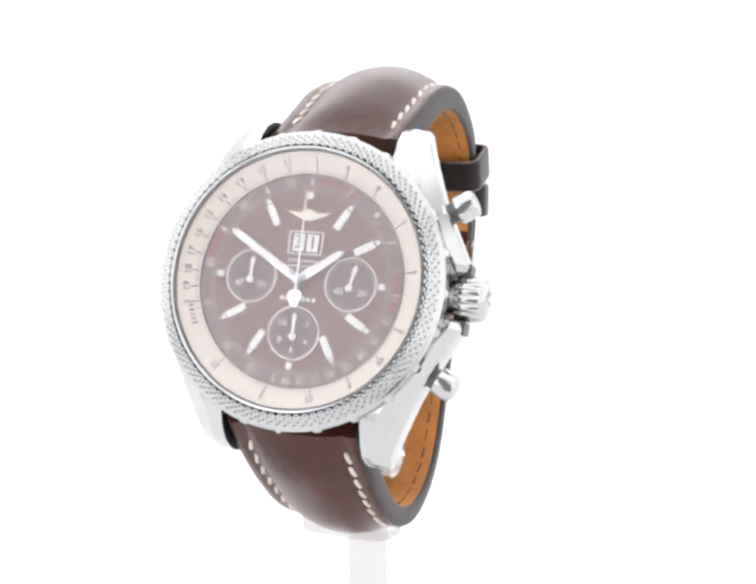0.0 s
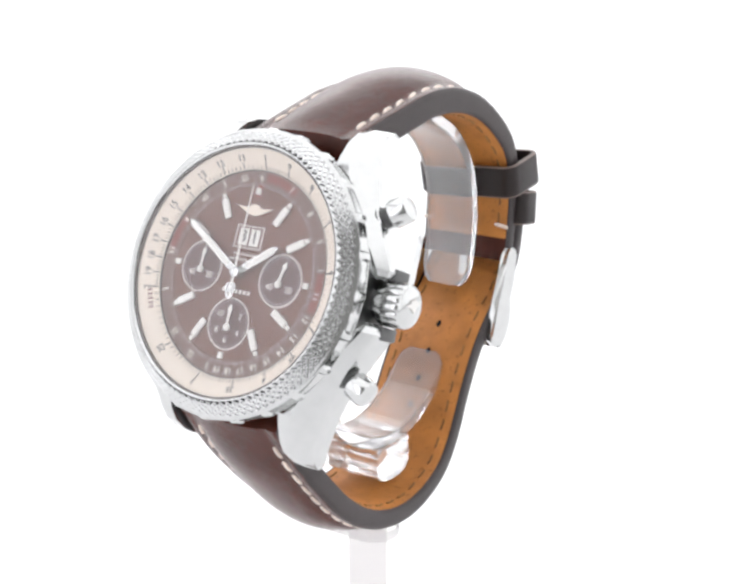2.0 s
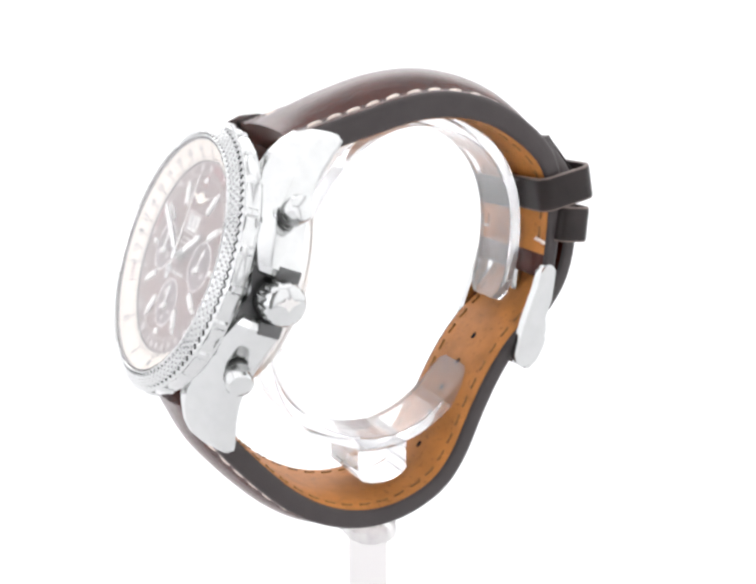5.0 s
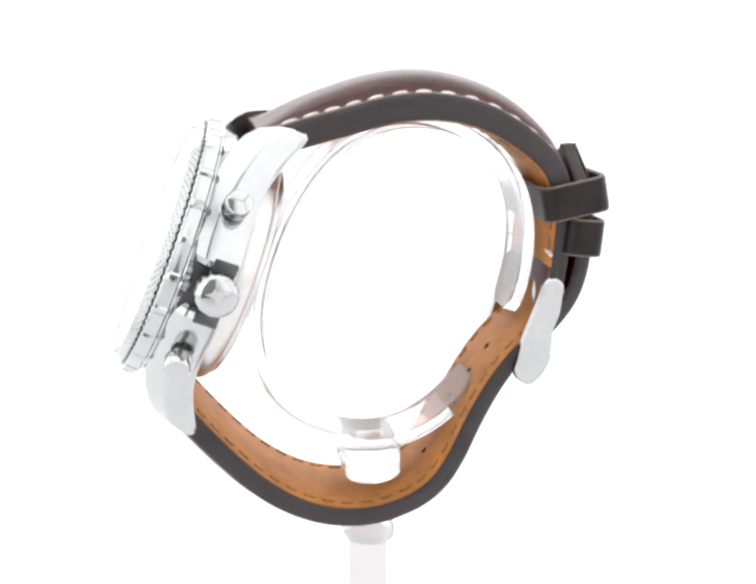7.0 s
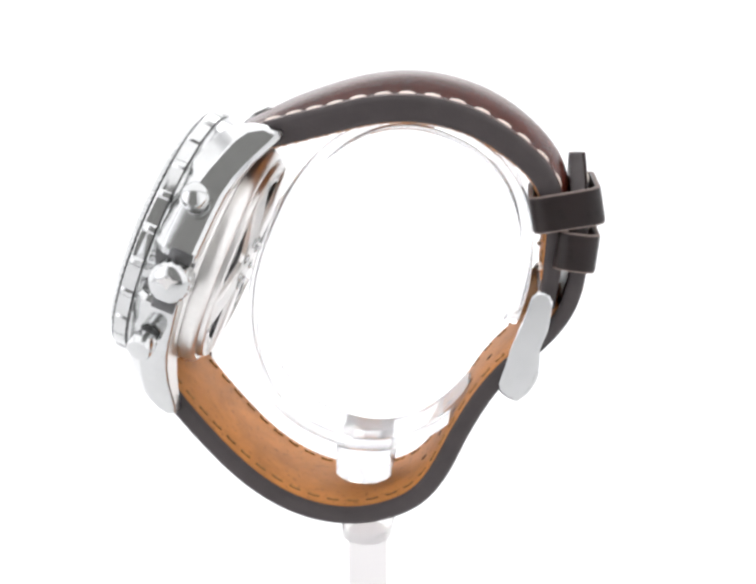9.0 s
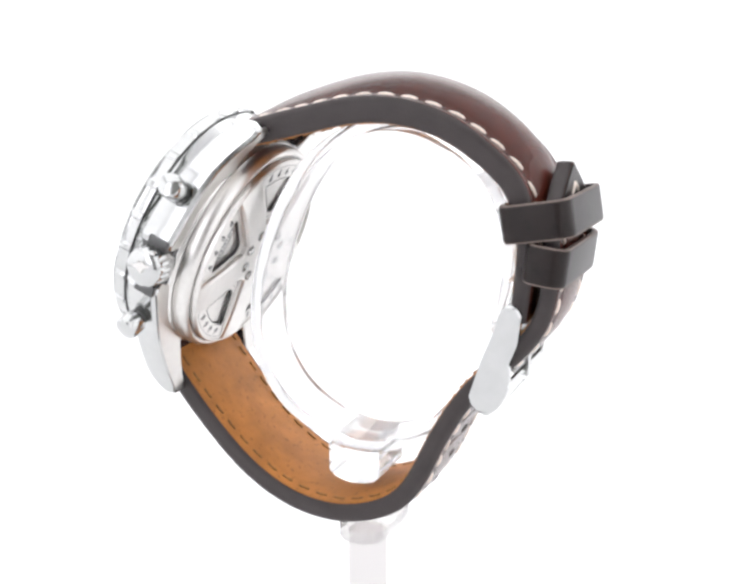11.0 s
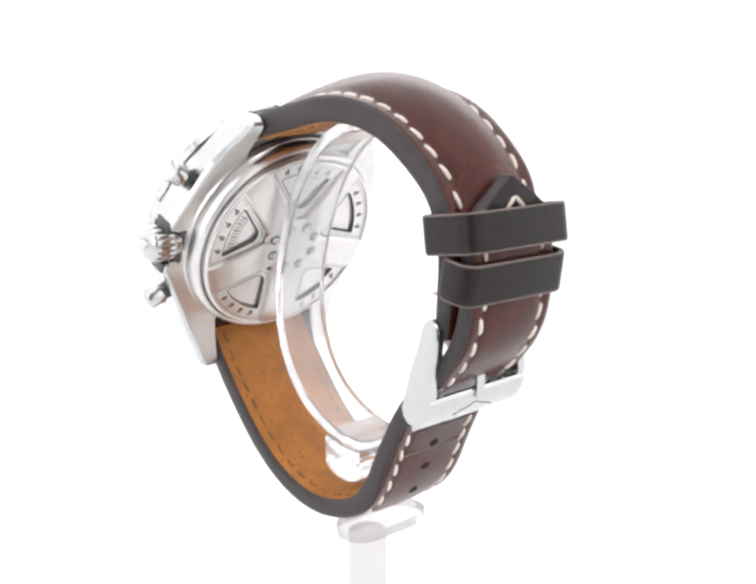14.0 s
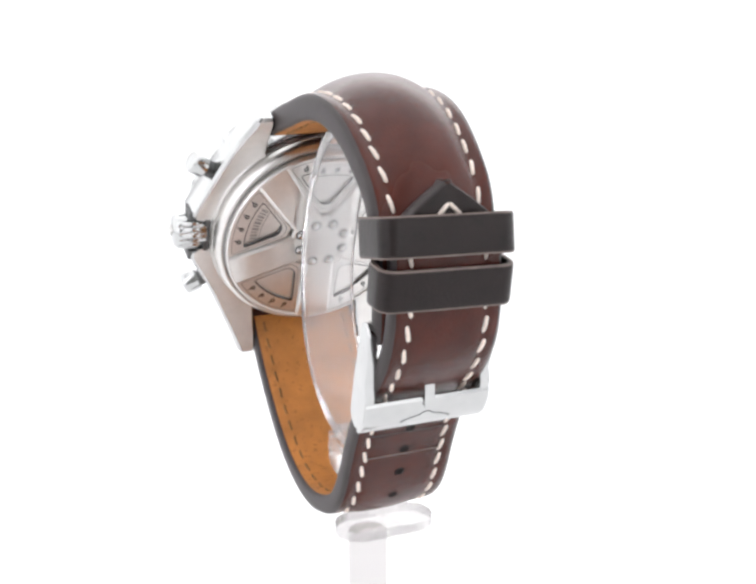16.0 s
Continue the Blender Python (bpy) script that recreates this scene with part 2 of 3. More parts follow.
# unseen table top, added to close the floor and keep low reflections dark
def make_table():
    bm = bmesh.new()
    bmesh.ops.create_cube(bm, size=1)
    for v in bm.verts:
        v.co = Vector((v.co.x * 1.3, v.co.y * 1.5, v.co.z * 0.03)) + Vector((0, -0.05, -0.021))
    bmesh.ops.bevel(bm, geom=bm.edges[:], offset=0.004, segments=2, affect="EDGES")
    tagged(finish("table", bm, TABLE), "unseen dark grey table top, added under the white paper", "table", kind="structure")


make_table()

# ---------------------------------------------------------------- the watch
watch = new("wristwatch")
tagged(watch, "steel chronograph wristwatch with brown dial and dark brown leather strap", "watch")

SEAM, RIM = -1.0, 24.5


def make_case():
    body = lathe([(19.0, SEAM - 0.15), (24.3, SEAM - 0.15), (24.45, -1.5), (23.9, -2.4), (23.4, -5.5), (22.9, -9.2), (22.6, -9.6), (19.0, -9.6)], 160)
    part_under = lathe([(19.0, -9.5), (22.7, -9.5), (22.3, -10.3), (19.0, -10.4)], 128)
    case = part("case", body, STEEL, watch, "polished stainless steel case")

    part("case_underside", part_under, STEEL_SOFT, case, "satin steel underside")
    # one shoulder with its lug, as stations along y: y, inner x, outer x, width of the bevel, top z, bottom z
    stations = [(3.5, 12.0, 25.4, 0.8, -3.2, -9.2), (4.1, 10.0, 26.5, 1.3, -2.6, -9.5), (5.2, 10.0, 26.8, 1.8, -2.0, -9.7), (8.6, 10.0, 25.0, 2.2, -1.5, -9.7), (12.0, 10.0, 23.2, 2.6, -1.3, -9.7),
                (16.0, 10.5, 21.2, 3.4, -1.4, -9.9), (19.5, 12.2, 19.7, 4.0, -1.8, -10.6), (22.5, 12.2, 18.4, 4.0, -2.8, -11.7), (25.3, 12.2, 17.2, 3.5, -4.3, -13.0),
                (27.3, 12.2, 16.4, 2.9, -6.2, -14.0), (28.6, 12.3, 16.0, 2.2, -9.0, -14.4), (29.2, 12.5, 15.5, 1.2, -11.4, -14.0)]
    for sx in (1, -1):
        for sy in (1, -1):
            secs, under = [], []
            rows = stations if sx > 0 else [(-0.2, 10.0, 24.4, 2.0, -1.5, -9.7), (8.0, 10.0, 24.5, 2.0, -1.5, -9.7)] + [(y, xi, xo + 0.8, *rest) for y, xi, xo, *rest in stations[4:]]
            for y, xi, xo, bev, zt, zb in rows:
                drop = bev * 0.85
                row = [(xi, zt - 0.2), (xi + 0.3, zt), (xo - bev, zt), (xo - 0.15, zt - drop), (xo, zt - drop - 0.4),
                       (xo - 0.1, zb + 0.9), (xo - 0.5, zb + 0.2), (xo - 0.9, zb), (xi + 0.3, zb), (xi, zb + 0.3)]
                secs.append([(sx * x, sy * y, z) for x, z in row])
                under.append([(sx * x, sy * y, z) for x, z in ((xi + 0.25, zb + 0.1), (xo - 0.95, zb + 0.1), (xo - 1.0, zb - 0.04), (xi + 0.3, zb - 0.04))])
            lug = part("lug", loft(secs), STEEL, case, smooth=20)
            part("satin_underside", loft(under), STEEL_SOFT, lug, "satin underside")

    # solid dark block: the shade of the gap behind the crown, as colour
    recess = part("crown_recess_shade", block(1.2, 9.4, 7.4, 0.2, 1, (23.2, 0, -5.7)), STEEL_DARK, case, "dark block behind the crown, standing in for the recess shade")
    # dark blocks on both crown guards: the facets' dark reflections, put in as colour
    for sy in (1, -1):
        part("guard_reflection", block(2.4, 2.2, 4.2, 0.25, 2, (25.75, sy * 4.7, -7.2)), STEEL_DARK, recess)
    return case


case = make_case()


def make_bezel():
    def scallop(a, i):
        if i not in (1, 2, 3):
            return 0
        d = abs((math.degrees(a) + 7.5) % 15 - 7.5)
        return -0.38 * min(1.0, max(0.0, (d - 1.1) / 0.7))

    prof = [(21.4, SEAM), (25.05, SEAM + 0.05), (25.1, 0.2), (24.95, 1.05), (24.7, 1.35), (24.45, 1.55), (24.25, 1.62), (21.85, 3.1), (21.72, 3.32),
            (21.5, 3.36), (21.34, 3.2), (21.3, 1.9)]
    bezel = part("bezel", lathe(prof, 360, scallop), STEEL, watch, "polished steel bezel with a knurled ring")
    part("bezel_seam", lathe([(22.0, SEAM - 0.2), (24.1, SEAM - 0.2), (24.1, SEAM + 0.02), (22.0, SEAM + 0.02)], 128), STEEL_DARK, bezel)
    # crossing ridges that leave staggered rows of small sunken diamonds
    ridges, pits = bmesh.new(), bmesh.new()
    count, rows = 100, 4
    slope = Vector((-2.4, 0, 1.48)).normalized()
    out = Vector((slope.z, 0, -slope.x))
    for row in range(rows):
        c = Vector((24.17, 0, 1.72)) + slope * (0.58 + row * 0.56) + out * 0.16
        for k in range(count):
            turn = Matrix.Rotation(2 * math.pi * (k + 0.5 * (row % 2)) / count, 3, "Z")
            w, h = math.pi * c.x / count, 0.56
            shape = [Vector((0, w, 0)), slope * h, Vector((0, -w, 0)), slope * -h]
            rings = [[c + p * k1 + out * up for p in shape] for k1, up in ((1.0, 0.03), (0.92, 0.06), (0.56, 0.05), (0.38, -0.02))]
            vs = [[ridges.verts.new(turn @ p * MM) for p in ring] for ring in rings]
            for lo, hi in zip(vs, vs[1:]):
                for i in range(4):
                    ridges.faces.new((lo[i], lo[(i + 1) % 4], hi[(i + 1) % 4], hi[i]))
            # pit floor in greyer steel, so the pit's shade is in its colour
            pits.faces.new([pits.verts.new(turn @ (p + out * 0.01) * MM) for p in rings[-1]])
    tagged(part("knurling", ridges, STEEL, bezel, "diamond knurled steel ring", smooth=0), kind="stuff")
    tagged(part("knurl_hollow_shade", pits, STEEL_MID, bezel, "floors of the knurling hollows, shade put into their colour", smooth=0), kind="stuff")
    return bezel


make_bezel()

part("gasket_ring", lathe([(21.05, 2.3), (21.32, 2.35), (21.32, 2.9), (21.05, 2.9)], 128), GASKET, watch)
crystal = part("crystal", lathe([(0.0, 2.7), (21.28, 2.7), (21.28, 3.22), (0.0, 3.22)], 128, closed=False), GLASS, watch, "clear flat sapphire crystal", smooth=0)
crystal.visible_shadow = False


def glyphs(body, size):
    bm = bmesh.new()
    bm.from_mesh(text_mesh(body, size))
    return bm


INNER_SCALE = [(v, 90 - math.log10(v / 6) * 360) for v in (6, 7, 8, 9, 10, 11, 12, 13, 14, 15, 16, 17, 18, 19, 20, 22, 25, 30, 35, 40, 45, 50, 55)]
OUTER_SCALE = [(v, 88 + math.log10(v / 10) * 360) for v in (10, 11, 12, 13, 14, 15, 16, 17, 18, 19, 20, 25, 30, 35, 40, 45, 50, 60, 70, 80, 90)]


def numeral(v):
    return str(v // 10 if v % 10 == 0 else v)


def fine_steps():
    """Values between the figures of a decade on a logarithmic scale."""
    return [10 + 0.2 * i for i in range(50)] + [20 + 0.5 * i for i in range(60)] + [50 + i for i in range(50)]


def make_flange():
    r0, r1, z0, z1 = 17.8, 21.2, 0.35, 2.25
    slope = (z1 - z0) / (r1 - r0)
    up = math.degrees(math.atan(slope))

    def on(a, r, lift=0.03):
        return pose(0, 0, 0, 0, 0, a) @ mm(r, 0, z0 + (r - r0) * slope + lift, 0, -up, 0)

    flange = part("flange", lathe([(17.7, 0.2), (r0, z0), (r1, z1), (21.25, 2.0), (21.2, -0.5), (17.7, -0.5)], 160), CREAM, watch, "cream sloping slide-rule ring")
    bms = [moved(block(0.6, 0.11, 0.03, 0), on(88 + math.log10(v / 10) * 360, r0 + 0.35)) for v in fine_steps()]
    bms += [moved(block(1.2, 0.2, 0.03, 0), on(a, r0 + 0.65)) for v, a in OUTER_SCALE]
    tagged(part("scale_marks", merge(bms), INK, flange, smooth=0), kind="stuff")
    bms = [moved(glyphs(numeral(v), 1.65), on(a, 19.6, 0.05) @ pose(0, 0, 0, 0, 0, -90)) for v, a in OUTER_SCALE]
    tagged(part("scale_figures", merge(bms), INK, flange, "slide-rule figures", smooth=0), kind="stuff")
    b = merge([moved(block(0.8, 0.3, 0.03, 0), on(198 + i * 2.3, 19.2)) for i in range(5)])
    part("red_scale_mark", b, RED, flange, smooth=0)
    part("inner_rule", lathe([(17.62, 0.1), (17.74, 0.1), (17.74, 0.34), (17.62, 0.3)], 160), INK, flange)


make_flange()


def make_dial():
    dial = part("dial", lathe([(0, -0.6), (17.6, -0.6), (17.6, 0.0), (0, 0.0)], 128, closed=False), DIAL, watch, "dark brown chronograph dial")
    part("chapter_ring", lathe([(14.75, 0.0), (17.58, 0.0), (17.58, 0.06), (14.8, 0.06)], 160), CHAPTER, dial)
    for a0, a1 in ((62, 86), (-14, 8), (152, 174)):
        part("red_arc", wedge(a0, a1, 15.9, 17.3, 0.06, 0.10, 12), RED, dial, smooth=0)
    bms = []
    for k in range(240):
        a = k * 1.5
        l = 0.75 if k % 4 == 0 else 0.42
        bms.append(moved(block(l, 0.13 if k % 4 else 0.2, 0.04, 0), pose(0, 0, 0, 0, 0, a) @ mm(14.95 + l / 2, 0, 0.09)))
    for v in fine_steps():
        bms.append(moved(block(0.5, 0.1, 0.04, 0), pose(0, 0, 0, 0, 0, 90 - math.log10(v / 6) * 360) @ mm(17.3, 0, 0.12)))
    tagged(part("minute_track", merge(bms), PRINT_SOFT, dial, smooth=0), kind="stuff")
    bms = [moved(glyphs(numeral(v), 1.6), pose(0, 0, 0, 0, 0, a) @ mm(16.4, 0, 0.13) @ pose(0, 0, 0, 0, 0, -90)) for v, a in INNER_SCALE]
    tagged(part("outer_figures", merge(bms), PRINT, dial, "slide-rule figures", smooth=0), kind="stuff")
    for h in (1, 2, 4, 5, 7, 8, 10, 11):
        turn = pose(0, 0, 0, 0, 0, -30 * h)
        ix = part("hour_index", block(1.25, 3.6, 0.5, 0.12, 2, (0, 12.0, 0.28)), LUME, dial, "white bar hour mark", local=turn)
        part("index_tip", block(0.8, 0.75, 0.35, 0.08, 1, (0, 14.35, 0.2)), LUME, ix)
    for h in (3, 6, 9, 12):
        part("hour_index", block(1.0, 1.1, 0.4, 0.1, 2, (0, 14.1, 0.22)), LUME, dial, "small square white hour mark", local=pose(0, 0, 0, 0, 0, -30 * h))
    # counters
    for x, y, figures, angle in ((8.7, 0, (("20", 2.0, -1.3), ("40", -2.0, -1.3)), -14), (-8.7, 0, (("20", 2.0, -1.3), ("40", -2.0, -1.3)), -3),
                                 (0, -8.7, (("2", 2.2, 1.5), ("4", 2.3, -1.3), ("6", 0, -2.75), ("8", -2.3, -1.3), ("10", -2.2, 1.5)), 0)):
        sub = part("counter", lathe([(0, 0.02), (4.2, 0.02), (4.25, 0.05), (0, 0.05)], 64, closed=False), SUBDIAL, dial, "recessed round counter", local=mm(x, y, 0))
        part("counter_ring", lathe([(4.24, 0.03), (4.44, 0.03), (4.44, 0.12), (4.24, 0.12)], 64), PRINT, sub)
        ticks = [moved(block(0.4, 0.1, 0.03, 0), pose(0, 0, 0, 0, 0, k * 12) @ mm(3.85, 0, 0.08)) for k in range(30)]
        tagged(part("counter_track", merge(ticks), PRINT, sub, smooth=0), kind="stuff")
        for s, fx, fy in figures:
            me = text_mesh(s, 1.6)
            me.materials.append(PRINT)
            shared("counter_figure", me, sub, mm(fx, fy, 0.09))
        hand = part("counter_hand", prism([(-0.22, -0.2), (0.22, -0.2), (0.26, 2.6), (0.5, 3.0), (0.0, 4.0), (-0.5, 3.0), (-0.26, 2.6)], 0.35, 0.5), LUME, sub, "small white pointer", local=pose(0, 0, 0, 0, 0, angle) @ mm(0, -0.6, 0))
        part("hand_boss", lathe([(0, 0.1), (0.62, 0.1), (0.6, 0.55), (0.3, 0.7), (0, 0.72)], 24, closed=False), LUME, hand)
    # large date
    frame_bm = merge([block(5.7, 0.2, 0.12, 0, 1, (0.1, 8.05, 0.1)), block(5.7, 0.2, 0.12, 0, 1, (0.1, 4.35, 0.1)),
                      block(0.2, 3.9, 0.12, 0, 1, (-2.75, 6.2, 0.1)), block(0.2, 3.9, 0.12, 0, 1, (2.95, 6.2, 0.1))])
    date = part("date_window", frame_bm, PRINT, dial, "framed two-figure date window", smooth=0)
    for dx, s in ((-1.1, "3"), (1.3, "1")):
        part("date_disc", block(2.0, 2.9, 0.06, 0, 1, (dx, 6.2, 0.06)), LUME, date, smooth=0)
        me = text_mesh(s, 3.0)
        me.materials.append(INK)
        shared("date_figure", me, date, mm(dx, 6.2, 0.12))
    # winged emblem, maker's line and lettering as plain shapes
    wing = [(0, 9.9), (0.9, 10.0), (2.0, 10.5), (3.9, 11.4), (2.4, 11.25), (1.3, 11.2), (0.9, 11.6), (0, 11.9)]
    pts = wing + [(-x, y) for x, y in wing[::-1] if x]
    part("winged_emblem", prism(pts, 0.02, 0.3), CREAM, dial, "plain winged emblem", smooth=0)
    for y, w, n in ((-3.1, 6.4, 7), (3.2, 5.2, 9), (2.3, 6.6, 11)):
        letters = [block(w / n * 0.6, 0.75 if n == 7 else 0.4, 0.04, 0, 1, ((i - (n - 1) / 2) * w / n, y, 0.06)) for i in range(n)]
        part("lettering", merge(letters), PRINT, dial, smooth=0)
    part("red_mark", prism([(-0.9, 12.9), (0.9, 12.9), (0.6, 15.2), (-0.6, 15.2)], 0.07, 0.12), RED, dial, smooth=0)
    return dial


make_dial()


def make_pointers():
    def baton(length, w):
        return [(-w * 0.7, -1.0), (w * 0.7, -1.0), (w, 1.5), (w, length - 1.3), (0.0, length), (-w, length - 1.3), (-w, 1.5)]

    for name, angle, length, w, z in (("hour_hand", -54.5, 9.2, 0.72, 0.85), ("minute_hand", 59.6, 14.9, 0.66, 1.2)):
        hand = part(name, prism(baton(length, w), z, z + 0.22, 0.05), STEEL, watch, "steel baton hand with white fill", local=pose(0, 0, 0, 0, 0, angle))
        part("lume_fill", prism([(-w * 0.72, 2.2), (w * 0.72, 2.2), (w * 0.72, length - 1.5), (0, length - 0.5), (-w * 0.72, length - 1.5)], z + 0.2, z + 0.3), LUME, hand)
    sec = part("seconds_hand", prism([(-0.22, -4.2), (0.22, -4.2), (0.2, 0), (0.08, 14.6), (-0.08, 14.6), (-0.2, 0)], 1.6, 1.75), LUME, watch, "thin white chronograph seconds hand", local=pose(0, 0, 0, 0, 0, 0.8))
    eyes = [moved(lathe([(0.48, 1.58), (0.86, 1.58), (0.86, 1.8), (0.48, 1.8)], 28), mm(dx, y, 0)) for dx, y in ((0.32, -2.7), (-0.32, -2.7), (0, -3.7))]
    part("counterweight", merge(eyes), STEEL, sec)
    part("hand_hub", lathe([(0, 0.0), (0.95, 0.0), (0.95, 1.85), (0.5, 2.05), (0, 2.1)], 32, closed=False), STEEL, watch)


make_pointers()


def make_crown():
    def flute(a, i):
        return -0.3 * (0.5 + 0.5 * math.cos(a * 16)) ** 2 if i in (4, 5, 6) else 0

    prof = [(0, -0.6), (2.9, -0.6), (2.9, 0.7), (3.55, 0.9), (3.8, 1.3), (3.8, 2.6), (3.8, 4.5), (3.6, 5.2), (3.2, 5.7), (2.6, 5.95), (1.4, 6.12), (0, 6.18)]
    crown = part("crown", lathe(prof, 168, flute, closed=False), STEEL, watch, "fluted polished steel crown", local=mm(24.0, 0.3, -7.2, 0, 90, 0))
    mark = [(-2.1, 0.6), (-0.7, 0.1), (0, -0.9), (0.7, 0.1), (2.1, 0.6), (0.8, 0.9), (0.5, 1.5), (0, 1.0), (-0.5, 1.5), (-0.8, 0.9)]
    part("crown_mark", moved(prism(mark, 5.9, 6.42, 0.08), pose(0, 0, 0, 0, 0, 20)), STEEL_SOFT, crown, "plain raised mark", smooth=0)
    for sy in (1, -1):
        stem = lathe([(0, -1), (1.75, -1), (1.75, 2.6), (0, 2.6)], 40, closed=False)
        base = pose(21.6 * MM, (13.3 if sy > 0 else -12.6) * MM, -5.7 * MM, 0, 0, 30 if sy > 0 else -24) @ pose(0, 0, 0, 0, 90, 0)
        pusher = part("pusher", stem, STEEL_DARK, watch, "round chronograph pusher", local=base)
        part("pusher_collar", lathe([(0, -0.6), (2.45, -0.6), (2.45, 0.5), (2.2, 0.75), (0, 0.75)], 40, closed=False), STEEL, pusher)
        part("pusher_cap", lathe([(0, 2.1), (2.15, 2.1), (2.35, 2.35), (2.35, 4.9), (2.1, 5.4), (1.3, 5.72), (0, 5.85)], 48, closed=False), STEEL, pusher)


make_crown()


def rounded(points, r, steps=4):
    """A closed outline with its corners rounded off by r."""
    out, n = [], len(points)
    for i in range(n):
        p, q, w = (Vector(points[(i + k) % n]) for k in (-1, 0, 1))
        a, b = q + (p - q).normalized() * min(r, (p - q).length * 0.45), q + (w - q).normalized() * min(r, (w - q).length * 0.45)
        if (p - q).normalized().dot((w - q).normalized()) < -0.9:
            out.append(tuple(q))
            continue
        for k in range(steps + 1):
            u = k / steps
            out.append(tuple(a * (1 - u) ** 2 + q * 2 * u * (1 - u) + b * u * u))
    return out


def sector(gap, r0, r1, steps=10):
    """Outline of the field between two spokes, centred on +x; its sides stay at that distance from the spokes' axes."""
    def side(r):
        return radians(36) - math.asin(min(0.95, gap / r))
    a1, a0 = side(r1), max(0.02, side(r0))
    pts = [(r1 * math.cos(a1 * (2 * i / steps - 1)), r1 * math.sin(a1 * (2 * i / steps - 1))) for i in range(steps + 1)]
    return pts + [(r0 * math.cos(a0), r0 * math.sin(a0)), (r0 * math.cos(a0), -r0 * math.sin(a0))]


def pierced(outer, inner, z0, z1):
    """A plate with one opening."""
    bm = bmesh.new()
    edges = []
    for line in (outer, inner):
        vs = [bm.verts.new((x * MM, y * MM, z0 * MM)) for x, y in line]
        edges += [bm.edges.new((vs[i], vs[(i + 1) % len(vs)])) for i in range(len(vs))]
    bmesh.ops.triangle_fill(bm, use_beauty=True, use_dissolve=False, edges=edges)
    up = bmesh.ops.extrude_face_region(bm, geom=bm.faces[:])["geom"]
    bmesh.ops.translate(bm, verts=[v for v in up if isinstance(v, bmesh.types.BMVert)], vec=(0, 0, (z1 - z0) * MM))
    return bm


def band(line, width, z0, z1):
    """A thin strip along a closed outline, on its inner side."""
    n = len(line)
    cx, cy = sum(p[0] for p in line) / n, sum(p[1] for p in line) / n
    inner = []
    for i in range(n):
        p, q = Vector(line[i - 1]), Vector(line[(i + 1) % n])
        d = (q - p).normalized()
        nrm = Vector((-d.y, d.x))
        if nrm.dot(Vector((cx, cy)) - Vector(line[i])) < 0:
            nrm = -nrm
        inner.append(tuple(Vector(line[i]) + nrm * width))
    bm = bmesh.new()
    rows = [[bm.verts.new((x * MM, y * MM, z * MM)) for x, y in l] for l, z in ((line, z0), (line, z1), (inner, z1), (inner, z0))]
    for a, b in zip(rows, rows[1:] + rows[:1]):
        for i in range(n):
            bm.faces.new((a[i], a[(i + 1) % n], b[(i + 1) % n], b[i]))
    return bm


